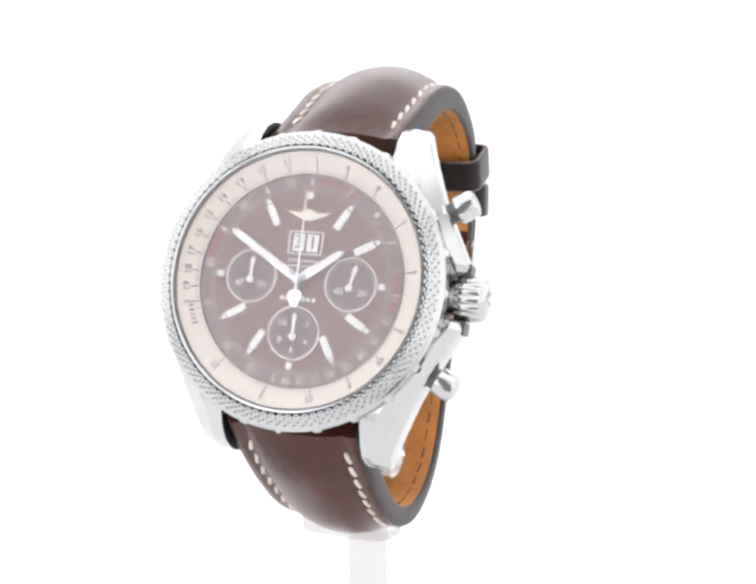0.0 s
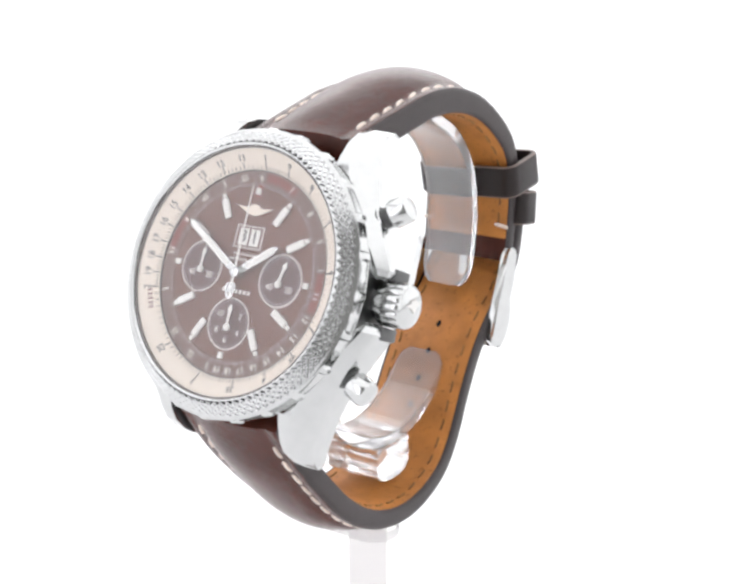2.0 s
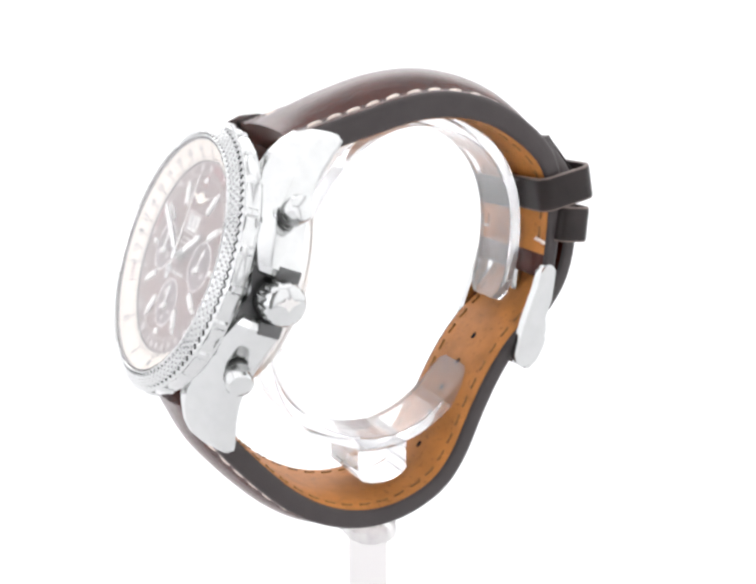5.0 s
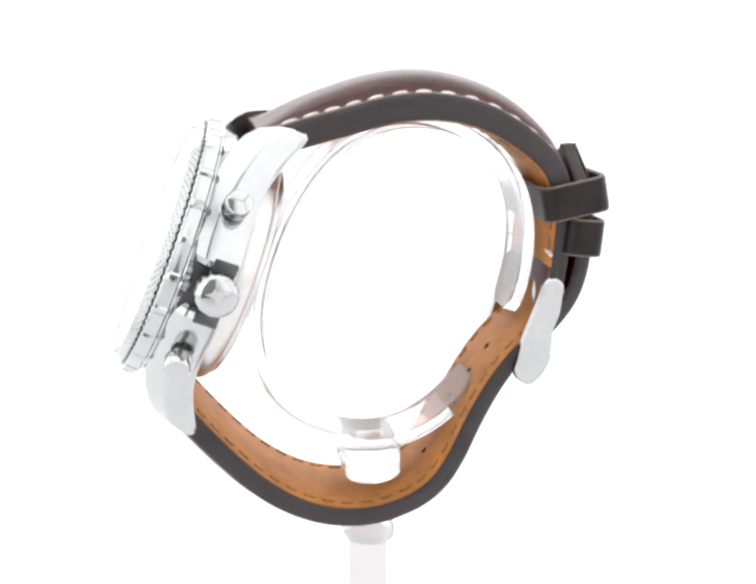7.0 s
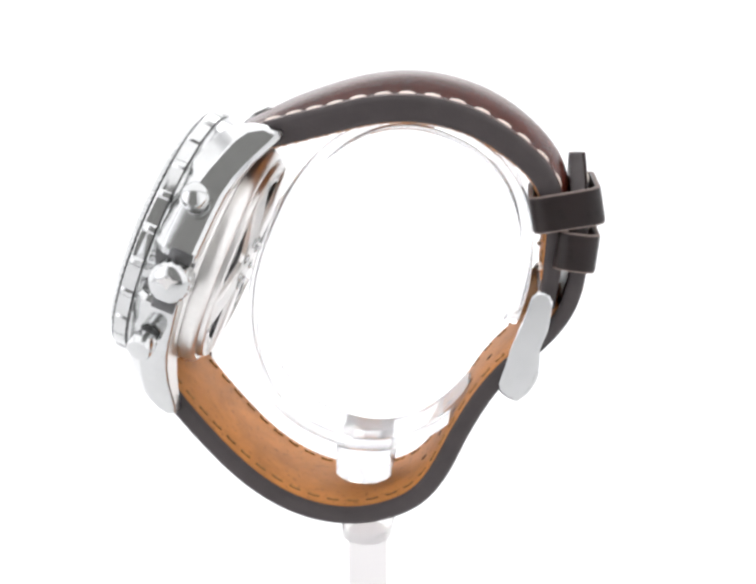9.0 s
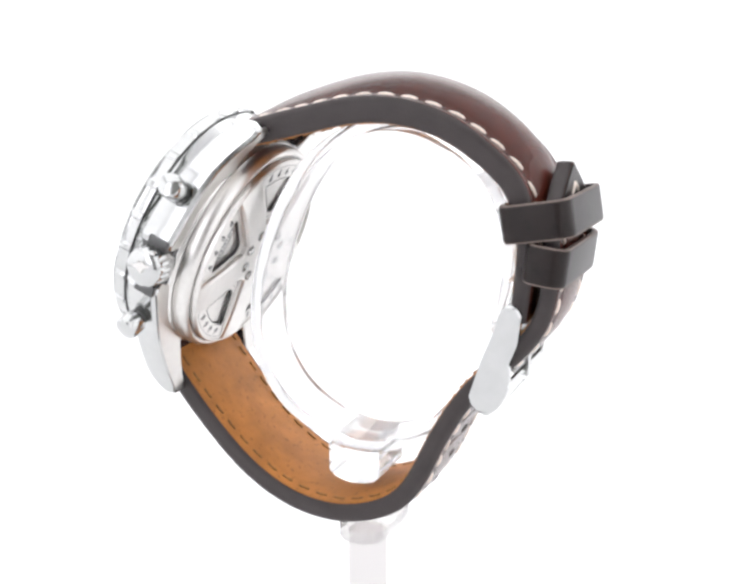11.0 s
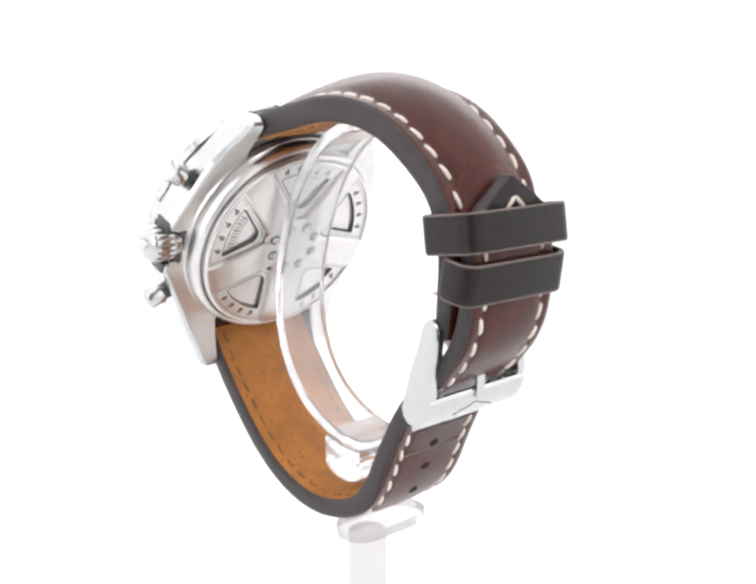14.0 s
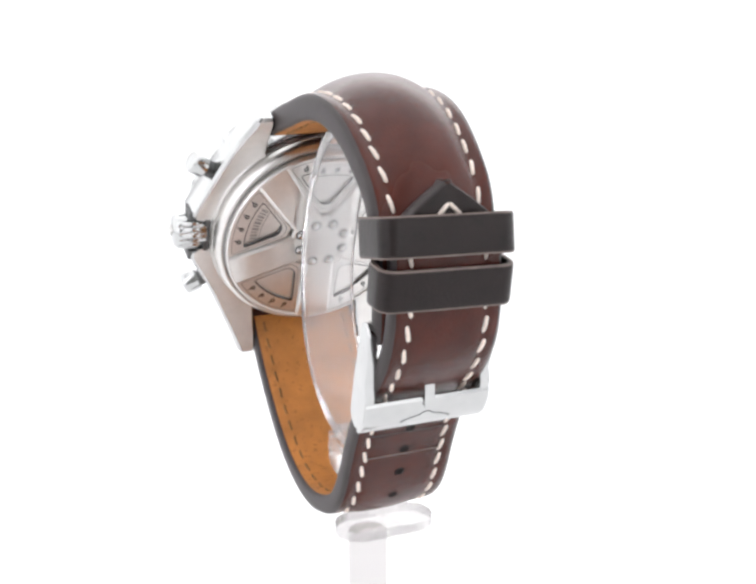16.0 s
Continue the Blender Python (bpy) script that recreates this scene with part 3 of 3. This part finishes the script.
def make_caseback():
    prof = [(0, -10.4), (22.1, -10.4), (22.2, -11.6), (22.0, -12.6), (21.6, -13.3), (21.2, -13.55), (20.85, -13.5), (20.75, -13.2), (20.5, -13.2), (20.45, -13.75), (0, -13.75)]
    back = part("caseback", lathe(prof, 160, closed=False), STEEL_SOFT, watch, "satin steel screw back shaped like a five-spoke wheel")
    part("back_ring", lathe([(19.7, -13.8), (20.45, -13.8), (20.4, -14.45), (20.1, -14.75), (19.8, -14.7)], 128), STEEL_SOFT, back)
    part("back_groove", lathe([(20.42, -13.3), (20.85, -13.3), (20.85, -13.4), (20.42, -13.4)], 128), STEEL_MID, back)
    part("hub", lathe([(0, -14.0), (6.9, -14.0), (6.6, -14.95), (6.0, -15.2), (0, -15.25)], 64, closed=False), STEEL_SOFT, back)
    field = sector(3.45, 7.4, 19.8)
    window = rounded(sector(4.5, 9.2, 16.7), 1.2)
    for k in range(5):
        a = 54 + 72 * k
        spoke = loft([[(x, -3.3 * s - 0.3, z0), (x, 3.3 * s + 0.3, z0), (x, 3.3 * s, z1 + 0.3), (x, 3.3 * s - 0.5, z1), (x, -3.3 * s + 0.5, z1), (x, -3.3 * s, z1 + 0.3)]
                      for x, s, z0, z1 in ((4.0, 0.96, -13.7, -15.25), (12, 1.0, -13.7, -15.35), (18.0, 1.06, -13.7, -15.1), (19.9, 1.08, -13.7, -14.7))])
        part("spoke", spoke, STEEL_SOFT, back, local=pose(0, 0, 0, 0, 0, a), smooth=15)
        turn = pose(0, 0, 0, 0, 0, a + 36)
        plate = part("window_plate", pierced(field, window, -13.7, -14.4), STEEL_SOFT, back, local=turn, smooth=0)
        # dark band round the opening: the recess's shadow is put into its steel colour
        part("window_wall", band(window, 0.22, -13.75, -14.42), STEEL_DARK, plate, "inner wall of the window, shade put into its colour", smooth=0)
        part("engraved_border", band(rounded(sector(3.9, 8.2, 19.3), 0.8), 0.15, -14.38, -14.415), STEEL_MID, plate, smooth=0)
        for i in range(4):
            figure = lathe([(0.14, -14.38), (0.55, -14.38), (0.55, -14.43), (0.14, -14.43)], 14)
            bms = [moved(figure, mm(-0.24, 0, 0)), block(0.7, 0.36, 0.05, 0, 1, (0.4, 0.3, -14.4))]
            part("engraved_figure", merge(bms), STEEL_DARK, plate, smooth=0, local=pose(0, 0, 0, 0, 0, -15 + 10 * i) @ mm(18.0, 0, 0))
        if k == 4:
            part("lettering_rail", wedge(-15, 15, 13.3, 13.45, -13.73, -13.8, 12), STEEL_MID, plate, smooth=0)
            bars = [moved(block(1.5, 0.34 + 0.2 * (i % 2), 0.1, 0, 1), pose(0, 0, 0, 0, 0, -13.5 + 3 * i) @ mm(14.6, 0, -13.76)) for i in range(10)]
            part("engraved_lettering", merge(bars), STEEL_MID, plate, smooth=0)
    for k in range(8):
        bolt = lathe([(0, -15.75), (0.5, -15.7), (0.8, -15.5), (0.88, -15.1), (0, -15.1)], 20, closed=False)
        seat = part("bolt_seat", lathe([(0.86, -15.2), (1.12, -15.2), (1.12, -15.28), (0.86, -15.28)], 20), STEEL_DARK, back, local=pose(0, 0, 0, 0, 0, k * 45 + 22) @ mm(4.9, 0, 0))
        part("bolt", bolt, STEEL, seat)


make_caseback()


# ---------------------------------------------------------------- leather strap
def spline(ctrl, step=0.8):
    """Even points (y, z) with tangents along a smooth curve through ctrl."""
    p = [np.array(c, float) for c in ctrl]
    p = [2 * p[0] - p[1]] + p + [2 * p[-1] - p[-2]]
    fine = []
    for i in range(1, len(p) - 2):
        for s in np.linspace(0, 1, 24, endpoint=False):
            a, b, c, d = p[i - 1:i + 3]
            fine.append(0.5 * (2 * b + (c - a) * s + (2 * a - 5 * b + 4 * c - d) * s * s + (3 * b - a - 3 * c + d) * s ** 3))
    fine.append(p[-2])
    fine = np.array(fine)
    for _ in range(40):
        fine[1:-1] = 0.5 * fine[1:-1] + 0.25 * (fine[:-2] + fine[2:])
    run = np.concatenate([[0], np.cumsum(np.hypot(*np.diff(fine, axis=0).T))])
    n = int(run[-1] / step)
    at = np.linspace(0, run[-1], n + 1)
    pts = np.stack([np.interp(at, run, fine[:, k]) for k in (0, 1)], 1)
    tan = np.gradient(pts, axis=0)
    tan /= np.linalg.norm(tan, axis=1)[:, None]
    return at, pts, tan


def skew(z):
    return -0.0147 * z


INSET = 3.0          # stitch line to edge
SPREAD = np.linspace(-5.0, 5.0, 13)
WEIGHT = np.hanning(15)[1:-1] / np.hanning(15).sum()


class Strap:
    """A padded strap: inner line in (y, z), side of the outside, and width, edge thickness and padding along it."""

    def __init__(self, ctrl, side, width, thick, pad, point=0.0, lean=((0, 0), (1, 0))):
        self.lean = lean
        self.at, self.p, self.t = spline(ctrl)
        self.n = np.stack([-self.t[:, 1], self.t[:, 0]], 1) * side
        self.len = self.at[-1]
        self.width, self.thick, self.pad, self.point = width, thick, pad, point

    def value(self, table, s):
        return float(np.dot(np.interp(s + SPREAD, [a for a, _ in table], [b for _, b in table]), WEIGHT))

    def half(self, s):
        w = self.value(self.width, s)
        if self.point and s > self.len - self.point:
            u = (s - self.len + self.point) / self.point
            w *= max(0.1, (1 - min(u, 1) ** 1.25) ** 0.9)
        return w

    def top(self, s, x):
        w0, th, pad = self.value(self.width, s), self.value(self.thick, s), self.value(self.pad, s)
        b = w0 - 3.5
        n = th
        if abs(x) < b:
            n += pad * (1 - (x / b) ** 2) ** 0.8
        d = abs(abs(x) - (w0 - INSET))
        return n - 0.26 * math.exp(-(d / 0.45) ** 2)

    def place(self, s, x, n):
        y, z = (np.interp(s, self.at, self.p[:, k]) for k in (0, 1))
        ny, nz = (np.interp(s, self.at, self.n[:, k]) for k in (0, 1))
        l = math.hypot(ny, nz)
        return Vector((x + skew(z) + self.value(self.lean, s), y + n * ny / l, z + n * nz / l))

    def basis(self, s, x, n):
        """x across, y along, z outward."""
        ny, nz = (np.interp(s, self.at, self.n[:, k]) for k in (0, 1))
        out = Vector((0, ny, nz)).normalized()
        across = Vector((1, 0, 0))
        along = out.cross(across)
        m = Matrix((across, along, out)).transposed().to_4x4()
        return Matrix.Translation(self.place(s, x, n) * MM) @ m

    def body(self):
        secs = []
        for s in self.at:
            w, th = self.half(s), self.value(self.thick, s)
            ring = []
            for u in np.linspace(-1, 1, 29):
                x = u * (w - 1.3)
                ring.append((x, self.top(s, x)))
            ring += [(w - 0.7, th - 0.14), (w - 0.25, th - 0.5), (w, th - 1.15), (w, 0.8), (w - 0.12, 0.3), (w - 0.5, 0.0)]
            ring += [(x, 0.0) for x in np.linspace(w * 0.5, -w * 0.5, 5)]
            ring += [(-w + 0.5, 0.0), (-w + 0.12, 0.3), (-w, 0.8), (-w, th - 1.15), (-w + 0.25, th - 0.5), (-w + 0.7, th - 0.14)]
            secs.append([self.place(s, x, n) for x, n in ring])
        return secs


def capsule(length, r, seg=8):
    prof = [(0, -length / 2), (r * 0.7, -length / 2 + r * 0.4), (r, -length / 2 + r * 1.4), (r, length / 2 - r * 1.4), (r * 0.7, length / 2 - r * 0.4), (0, length / 2)]
    bm = lathe([(a, z) for a, z in prof[:3]] + [(r, 0)] + prof[3:], seg, closed=False)
    bm.transform(pose(0, 0, 0, -90, 0, 0))
    for v in bm.verts:                     # the ends dive into their holes
        u = v.co.y / (length / 2 * MM)
        v.co.z -= 0.34 * MM * u * u * min(1, r / 0.3)
    me = bpy.data.meshes.new("stitch")
    bm.to_mesh(me)
    bm.free()
    me.polygons.foreach_set("use_smooth", [True] * len(me.polygons))
    return me


STITCH = capsule(3.4, 0.39)
STITCH.materials.append(THREAD)
STITCH_IN = capsule(2.5, 0.24, 6)
STITCH_IN.materials.append(THREAD_DARK)


def make_strap(name, label, strap, start, stop, lining_stop):
    bm = loft(strap.body())
    ob = part(name, bm, LEATHER, watch, label, smooth=50)
    # painted side edges and tan lining
    for sx in (1, -1):
        secs = []
        for s in strap.at:
            w, th = strap.half(s), strap.value(strap.thick, s)
            ring = [(w - 0.72, th - 0.13), (w - 0.2, th - 0.44), (w + 0.07, th - 1.15), (w + 0.07, 0.7), (w - 0.05, 0.15), (w - 0.6, -0.12), (w - 0.9, 0.5), (w - 0.9, th - 0.7)]
            secs.append([strap.place(s, sx * x, n) for x, n in ring])
        part("painted_edge", loft(secs), EDGE, ob, smooth=60)
    secs = []
    for s in strap.at:
        if s < 3.2:
            continue
        if s > lining_stop:
            break
        w = strap.half(s) - 0.75
        secs.append([strap.place(s, x, n) for x, n in ((-w, 0.05), (-w, -0.12), (-w + 0.3, -0.3), (w - 0.3, -0.3), (w, -0.12), (w, 0.05))])
    part("lining", loft(secs), LINING, ob, "tan leather lining", smooth=50)
    rnd = random.Random(7)
    s = start
    while s < stop:
        for sx in (1, -1):
            x = sx * (strap.value(strap.width, s) - INSET)
            if abs(x) > strap.half(s) - 1.2:
                continue
            n = strap.top(s, x) + 0.2
            shared("stitch", STITCH, ob, strap.basis(s, x, n) @ pose(0, 0, 0, rnd.uniform(-3, 3), 0, sx * 11 + rnd.uniform(-4, 4)))
        s += 3.95
    s = start
    while s < lining_stop - 2:
        for sx in (1, -1):
            x = sx * (strap.value(strap.width, s) - 2.6)
            shared("lining_stitch", STITCH_IN, ob, strap.basis(s, x, -0.24) @ pose(0, 0, 0, 0, 0, rnd.uniform(-5, 5)))
        s += 4.0
    return ob


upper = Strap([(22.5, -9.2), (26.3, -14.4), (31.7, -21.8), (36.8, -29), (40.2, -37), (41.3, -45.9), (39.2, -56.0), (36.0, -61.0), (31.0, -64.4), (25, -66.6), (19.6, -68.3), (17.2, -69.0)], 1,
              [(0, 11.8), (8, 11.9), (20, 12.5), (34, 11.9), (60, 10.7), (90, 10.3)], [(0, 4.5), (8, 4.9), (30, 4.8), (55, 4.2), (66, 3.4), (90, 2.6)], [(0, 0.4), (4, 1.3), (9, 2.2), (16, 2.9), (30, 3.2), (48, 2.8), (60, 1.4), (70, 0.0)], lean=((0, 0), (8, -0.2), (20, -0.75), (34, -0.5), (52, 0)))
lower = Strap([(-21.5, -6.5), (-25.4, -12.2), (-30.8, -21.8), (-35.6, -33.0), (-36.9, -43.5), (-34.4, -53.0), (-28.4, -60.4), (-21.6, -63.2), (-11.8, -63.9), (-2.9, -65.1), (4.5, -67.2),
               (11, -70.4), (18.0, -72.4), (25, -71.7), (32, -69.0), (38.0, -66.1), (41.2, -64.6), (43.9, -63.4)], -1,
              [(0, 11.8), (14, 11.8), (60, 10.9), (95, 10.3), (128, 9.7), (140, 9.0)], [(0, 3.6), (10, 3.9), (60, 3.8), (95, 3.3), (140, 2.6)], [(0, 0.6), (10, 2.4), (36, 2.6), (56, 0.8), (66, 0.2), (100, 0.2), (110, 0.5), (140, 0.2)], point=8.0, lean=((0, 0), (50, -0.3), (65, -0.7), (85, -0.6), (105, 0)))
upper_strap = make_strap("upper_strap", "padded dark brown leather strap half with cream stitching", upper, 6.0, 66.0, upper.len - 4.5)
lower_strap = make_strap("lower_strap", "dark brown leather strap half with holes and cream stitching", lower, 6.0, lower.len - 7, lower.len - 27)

# arrowhead stitches near the tip
for sx in (1, -1):
    s = lower.len - 4.6
    shared("stitch", STITCH, lower_strap, lower.basis(s, sx * 1.15, lower.top(s, 1.0) + 0.12) @ pose(0, 0, 0, 0, 0, -sx * 44))

# darker leather over the pointed tip
secs = []
for s in np.linspace(lower.len - 9.5, lower.len - 0.35, 16):
    w = max(0.4, lower.half(s) - 0.3)
    secs.append([lower.place(s, x, lower.top(s, 0) + n) for x, n in ((-w, -0.25), (-w + 0.3, 0.07), (0, 0.09), (w - 0.3, 0.07), (w, -0.25), (0, -0.3))])
part("tip", loft(secs), LOOP, lower_strap, "darker pointed tip", smooth=50)

# bar tacks at the buckle end of the lining
for sx in (1, -1):
    s = upper.len - 7.5
    shared("stitch", STITCH, upper_strap, upper.basis(s, sx * (upper.half(s) - 1.6), -0.45) @ pose(0, 0, 0, 0, 0, 90 + sx * 8))

# buckle holes, seen on both faces: black discs stand in for their shaded inside
hole_bm = lathe([(0, 0.12), (0.85, 0.12), (1.05, -0.05), (0, -0.05)], 20, closed=False)
hole_me = bpy.data.meshes.new("hole")
hole_bm.to_mesh(hole_me)
hole_bm.free()
hole_me.materials.append(BLACKENED)
first = next(s for s, p in zip(lower.at, lower.p) if p[0] > -21.5 and s > 50)
for k in range(5):
    s = first - 2.7 + 6.3 * k
    shared("hole", hole_me, lower_strap, lower.basis(s, 0, lower.top(s, 0)))
    shared("hole", hole_me, lower_strap, lower.basis(s, 0, -0.34) @ Matrix.Diagonal((0.5, 0.75, 1, 1)))
# pressed creases across the holes: one pale, its glint painted in, one darker
for s in (first + 8.6, first + 15.0):
    ob = part("crease", merge([block(14.5, 0.35, 0.16, 0.06, 1)]), CUT_AND_GLINT if s < first + 10 else EDGE, lower_strap, local=lower.basis(s, 0, lower.top(s, 0) - 0.03))


TILT = -2.5          # the keepers sit a little askew


def make_loop(name, centre, along, half_w, half_n, length, label):
    """A leather keeper: a rounded band round the strap."""
    y, z = centre
    out = Vector((0, -along[1], along[0])).normalized()
    out = out if out.z < 0 else -out
    across = Vector((1, 0, 0))
    lng = out.cross(across)
    m = Matrix((across, lng, out)).transposed().to_4x4()
    local = Matrix.Translation(Vector((skew(z) + 0.5, y, z)) * MM) @ m @ pose(0, 0, 0, 0, 0, TILT)
    secs = []
    r, t = min(2.8, half_n * 0.68), 1.15
    outline = []
    for cx, cn, a0 in ((1, 1, 0), (-1, 1, 90), (-1, -1, 180), (1, -1, 270)):
        for i in range(7):
            a = radians(a0 + 15 * i)
            outline.append((cx * (half_w - r), cn * (half_n - r), math.cos(a), math.sin(a)))
    for d, v in ((r - 0.3, -1), (r - 0.02, -0.9), (r, -0.8), (r, 0.8), (r - 0.02, 0.9), (r - 0.3, 1), (r - t + 0.2, 1), (r - t, 0.92), (r - t, -0.92), (r - t + 0.2, -1)):
        secs.append([(cx + d * c, v * length / 2, cn + d * s) for cx, cn, c, s in outline])
    bm = bmesh.new()
    rows = [[bm.verts.new([c * MM for c in p]) for p in s] for s in secs]
    n = len(outline)
    for i in range(len(rows)):
        a, b = rows[i], rows[(i + 1) % len(rows)]
        for k in range(n):
            bm.faces.new((a[k], a[(k + 1) % n], b[(k + 1) % n], b[k]))
    loop = part(name, bm, LOOP, watch, label, local=local, smooth=50)
    # pale cut edge along both rims
    for v in (-1, 1):
        bm = bmesh.new()
        rows = []
        for d, e in ((r - 0.1, 0.93), (r - 0.2, 1.015), (r - t + 0.35, 1.015), (r - t + 0.2, 0.95)):
            rows.append([bm.verts.new(Vector((cx + d * c, v * e * length / 2, cn + d * s)) * MM) for cx, cn, c, s in outline])
        for a, b in zip(rows, rows[1:] + rows[:1]):
            for k in range(n):
                bm.faces.new((a[k], a[(k + 1) % n], b[(k + 1) % n], b[k]))
        part("cut_edge", bm, CUT_AND_GLINT, loop, smooth=60)
    return loop


make_loop("keeper_loop", (35.3, -66.4), (-0.84, -0.54), 11.9, 6.5, 6.6, "free dark leather keeper loop")
make_loop("keeper_loop", (29.1, -70.9), (-0.96, -0.28), 12.1, 3.9, 6.9, "fixed dark leather keeper loop")


def make_buckle():
    x0 = skew(-69)
    side = [(20.4, -68.6), (20.2, -69.8), (19.4, -70.8), (14.2, -72.2), (10.2, -72.3), (7.3, -73.6), (2.6, -73.9), (-0.3, -72.6), (-0.9, -70.9), (-0.3, -69.0), (0.9, -68.1), (8, -67.5), (15.4, -67.4), (18.7, -67.1), (19.9, -67.6)]
    buckle = None
    for sx in (1, -1):
        secs = [[(x0 + sx * x, y + (0.35 if x in (9.9, 11.7) else 0) * (1 if y < 9 else -1), z + (0.25 if z < -70 and x in (9.9, 11.7) else 0)) for y, z in side] for x in (9.9, 10.2, 11.4, 11.7)]
        ob = part("buckle" if buckle is None else "buckle_arm", loft(secs), STEEL, buckle or watch, "polished steel pin buckle" if buckle is None else "")
        buckle = buckle or ob
    bar = [(6.4, -72.9), (6.6, -73.5), (6.2, -74.0), (4.4, -74.2), (1.5, -73.8), (-0.6, -72.6), (-0.9, -71.6), (0.2, -71.5), (3.0, -72.4)]
    part("front_bar", loft([[(x0 + x, y, z) for y, z in bar] for x in (-11.6, -11.3, 11.3, 11.6)]), STEEL, buckle)
    rod = moved(lathe([(0, -11), (0.8, -11), (0.8, 11), (0, 11)], 20, closed=False), pose(0, 0, 0, 0, 90, 0))
    part("spring_bar", moved(rod, mm(x0, 19.2, -69.6)), STEEL, buckle)
    pin = [(19.6, -69.9), (18, -70.6), (12, -72.0), (7.5, -73.9), (5.2, -74.7), (5.0, -74.3), (7.0, -73.3), (12, -71.2), (18, -69.4)]
    part("buckle_pin", loft([[(x0 + x, y, z) for y, z in pin] for x in (-0.9, 0.9)]), STEEL, buckle)
    # engraved wing line
    pts = [(-4.6, 1.7), (-3.2, 2.5), (-1.5, 2.9), (-0.7, 3.5), (0, 3.8), (0.7, 3.5), (1.5, 2.9), (3.2, 2.5), (4.6, 1.7)]
    lines = []
    for (xa, ya), (xb, yb) in zip(pts, pts[1:]):
        l = math.hypot(xb - xa, yb - ya)
        b = block(l + 0.1, 0.16, 0.05, 0)
        zm = -73.83 - 0.14 * ((ya + yb) / 2 - 1.5)
        lines.append(moved(b, mm(x0 + (xa + xb) / 2, (ya + yb) / 2, zm, 0, 0, math.degrees(math.atan2(yb - ya, xb - xa)))))
    part("engraved_line", merge(lines), STEEL_DARK, buckle, smooth=0)


make_buckle()

# ---------------------------------------------------------------- acrylic stand
stand = new("acrylic_stand")
tagged(stand, "clear acrylic watch stand with an open ring on a post", "stand")


def make_stand():
    cy, cz, a, b, xc = 7.0, -42.2, 33.5, 25.4, -0.7
    hw, th = 5.6, 2.5
    secs = []
    a0, a1 = -86.0, 251.0
    n = 132
    for i in range(n + 1):
        g = radians(a0 + (a1 - a0) * i / n)
        # angle from the rear (-z), turning towards 12 o'clock
        c, s = math.cos(g), math.sin(g)
        e = 2 / 2.25
        y = cy + a * math.copysign(abs(c) ** e, c)
        z = cz + b * math.copysign(abs(s) ** e, s)
        ny, nz = c / a, s / b
        l = math.hypot(ny, nz)
        ny, nz = ny / l, nz / l
        end = min(i, n - i)
        w = hw - (0 if end > 3 else (0.25, 0.08, 0.03, 0.0)[end] * 8)
        ring = [(-w, 0.25), (-w + 0.25, 0), (w - 0.25, 0), (w, 0.25), (w, th - 0.25), (w - 0.25, th), (-w + 0.25, th), (-w, th - 0.25)]
        secs.append([(xc + x, y + (d - th) * ny, z + (d - th) * nz) for x, d in ring])
    part("ring", loft(secs), ACRYLIC, stand, "clear bent acrylic ring, open at the rear", local=WATCH, smooth=40)
    # ribbed saddle under the ring, upright on the axis
    turn = pose(0, 0, 0, 0, 0, math.degrees(math.atan2(-0.31918, 0.94762)))
    z_low = (WATCH @ (Vector((-1.1, -31.9, -52.2)) * MM)).z / MM
    half = [(0, 0.0), (2.4, 0.25), (4.4, 1.0), (5.4, 2.0), (5.4, 2.9), (5.1, 3.1), (5.1, 3.3), (5.4, 3.5), (5.4, 5.8), (5.1, 6.0), (5.1, 6.2), (5.4, 6.4), (5.4, 7.6), (3.2, 7.2), (0, 7.0)]
    foot = half + [(-y, z) for y, z in half[-2:0:-1]]
    part("saddle", loft([[(x, y, z) for y, z in foot] for x in (-5.8, -5.5, 6.1, 6.4)]), ACRYLIC, stand, local=Matrix.Translation((0, 0, z_low * MM)) @ turn, smooth=40)
    z_top = (WATCH @ (Vector((-1.1, -43.2, -57.3)) * MM)).z / MM + 1.6
    stadium = [(sx * 5.4 + 5.0 * math.cos(g), 5.0 * math.sin(g)) for sx, start in ((1, -90), (-1, 90)) for g in (radians(start + 18 * i) for i in range(11))]
    part("cross_plate", moved(prism(stadium, z_top - 2.4, z_top), mm(-3.6, 0, 0)), ACRYLIC_PLATE, stand, local=turn)
    # band added round the plate to imitate the grey of its refracting edge
    part("plate_outline", moved(band(stadium, -0.06, z_top - 2.2, z_top - 0.2), mm(-3.6, 0, 0)), ACRYLIC_OUTLINE, bpy.data.objects["cross_plate"], "added band that greys the plate's outline", smooth=40)
    part("post", lathe([(0, 3.6), (4.0, 3.6), (4.0, z_top - 2.42)], 48, closed=False), ACRYLIC_ROD, stand)
    part("base", lathe([(0, 0.05), (24.6, 0.05), (25, 0.4), (25, 3.2), (24.6, 3.55), (0, 3.55)], 96, closed=False), ACRYLIC_THIN, stand)


make_stand()


# ---------------------------------------------------------------- what moves
def motions():
    times = [0.5 * i for i in range(int(SECONDS * 2) + 1)]
    walk(watch, [(t, pose(0, 0, 0, 0, 0, TURN * t) @ WATCH) for t in times])
    walk(stand, [(t, pose(0, 0, 0, 0, 0, TURN * t)) for t in times])


motions()
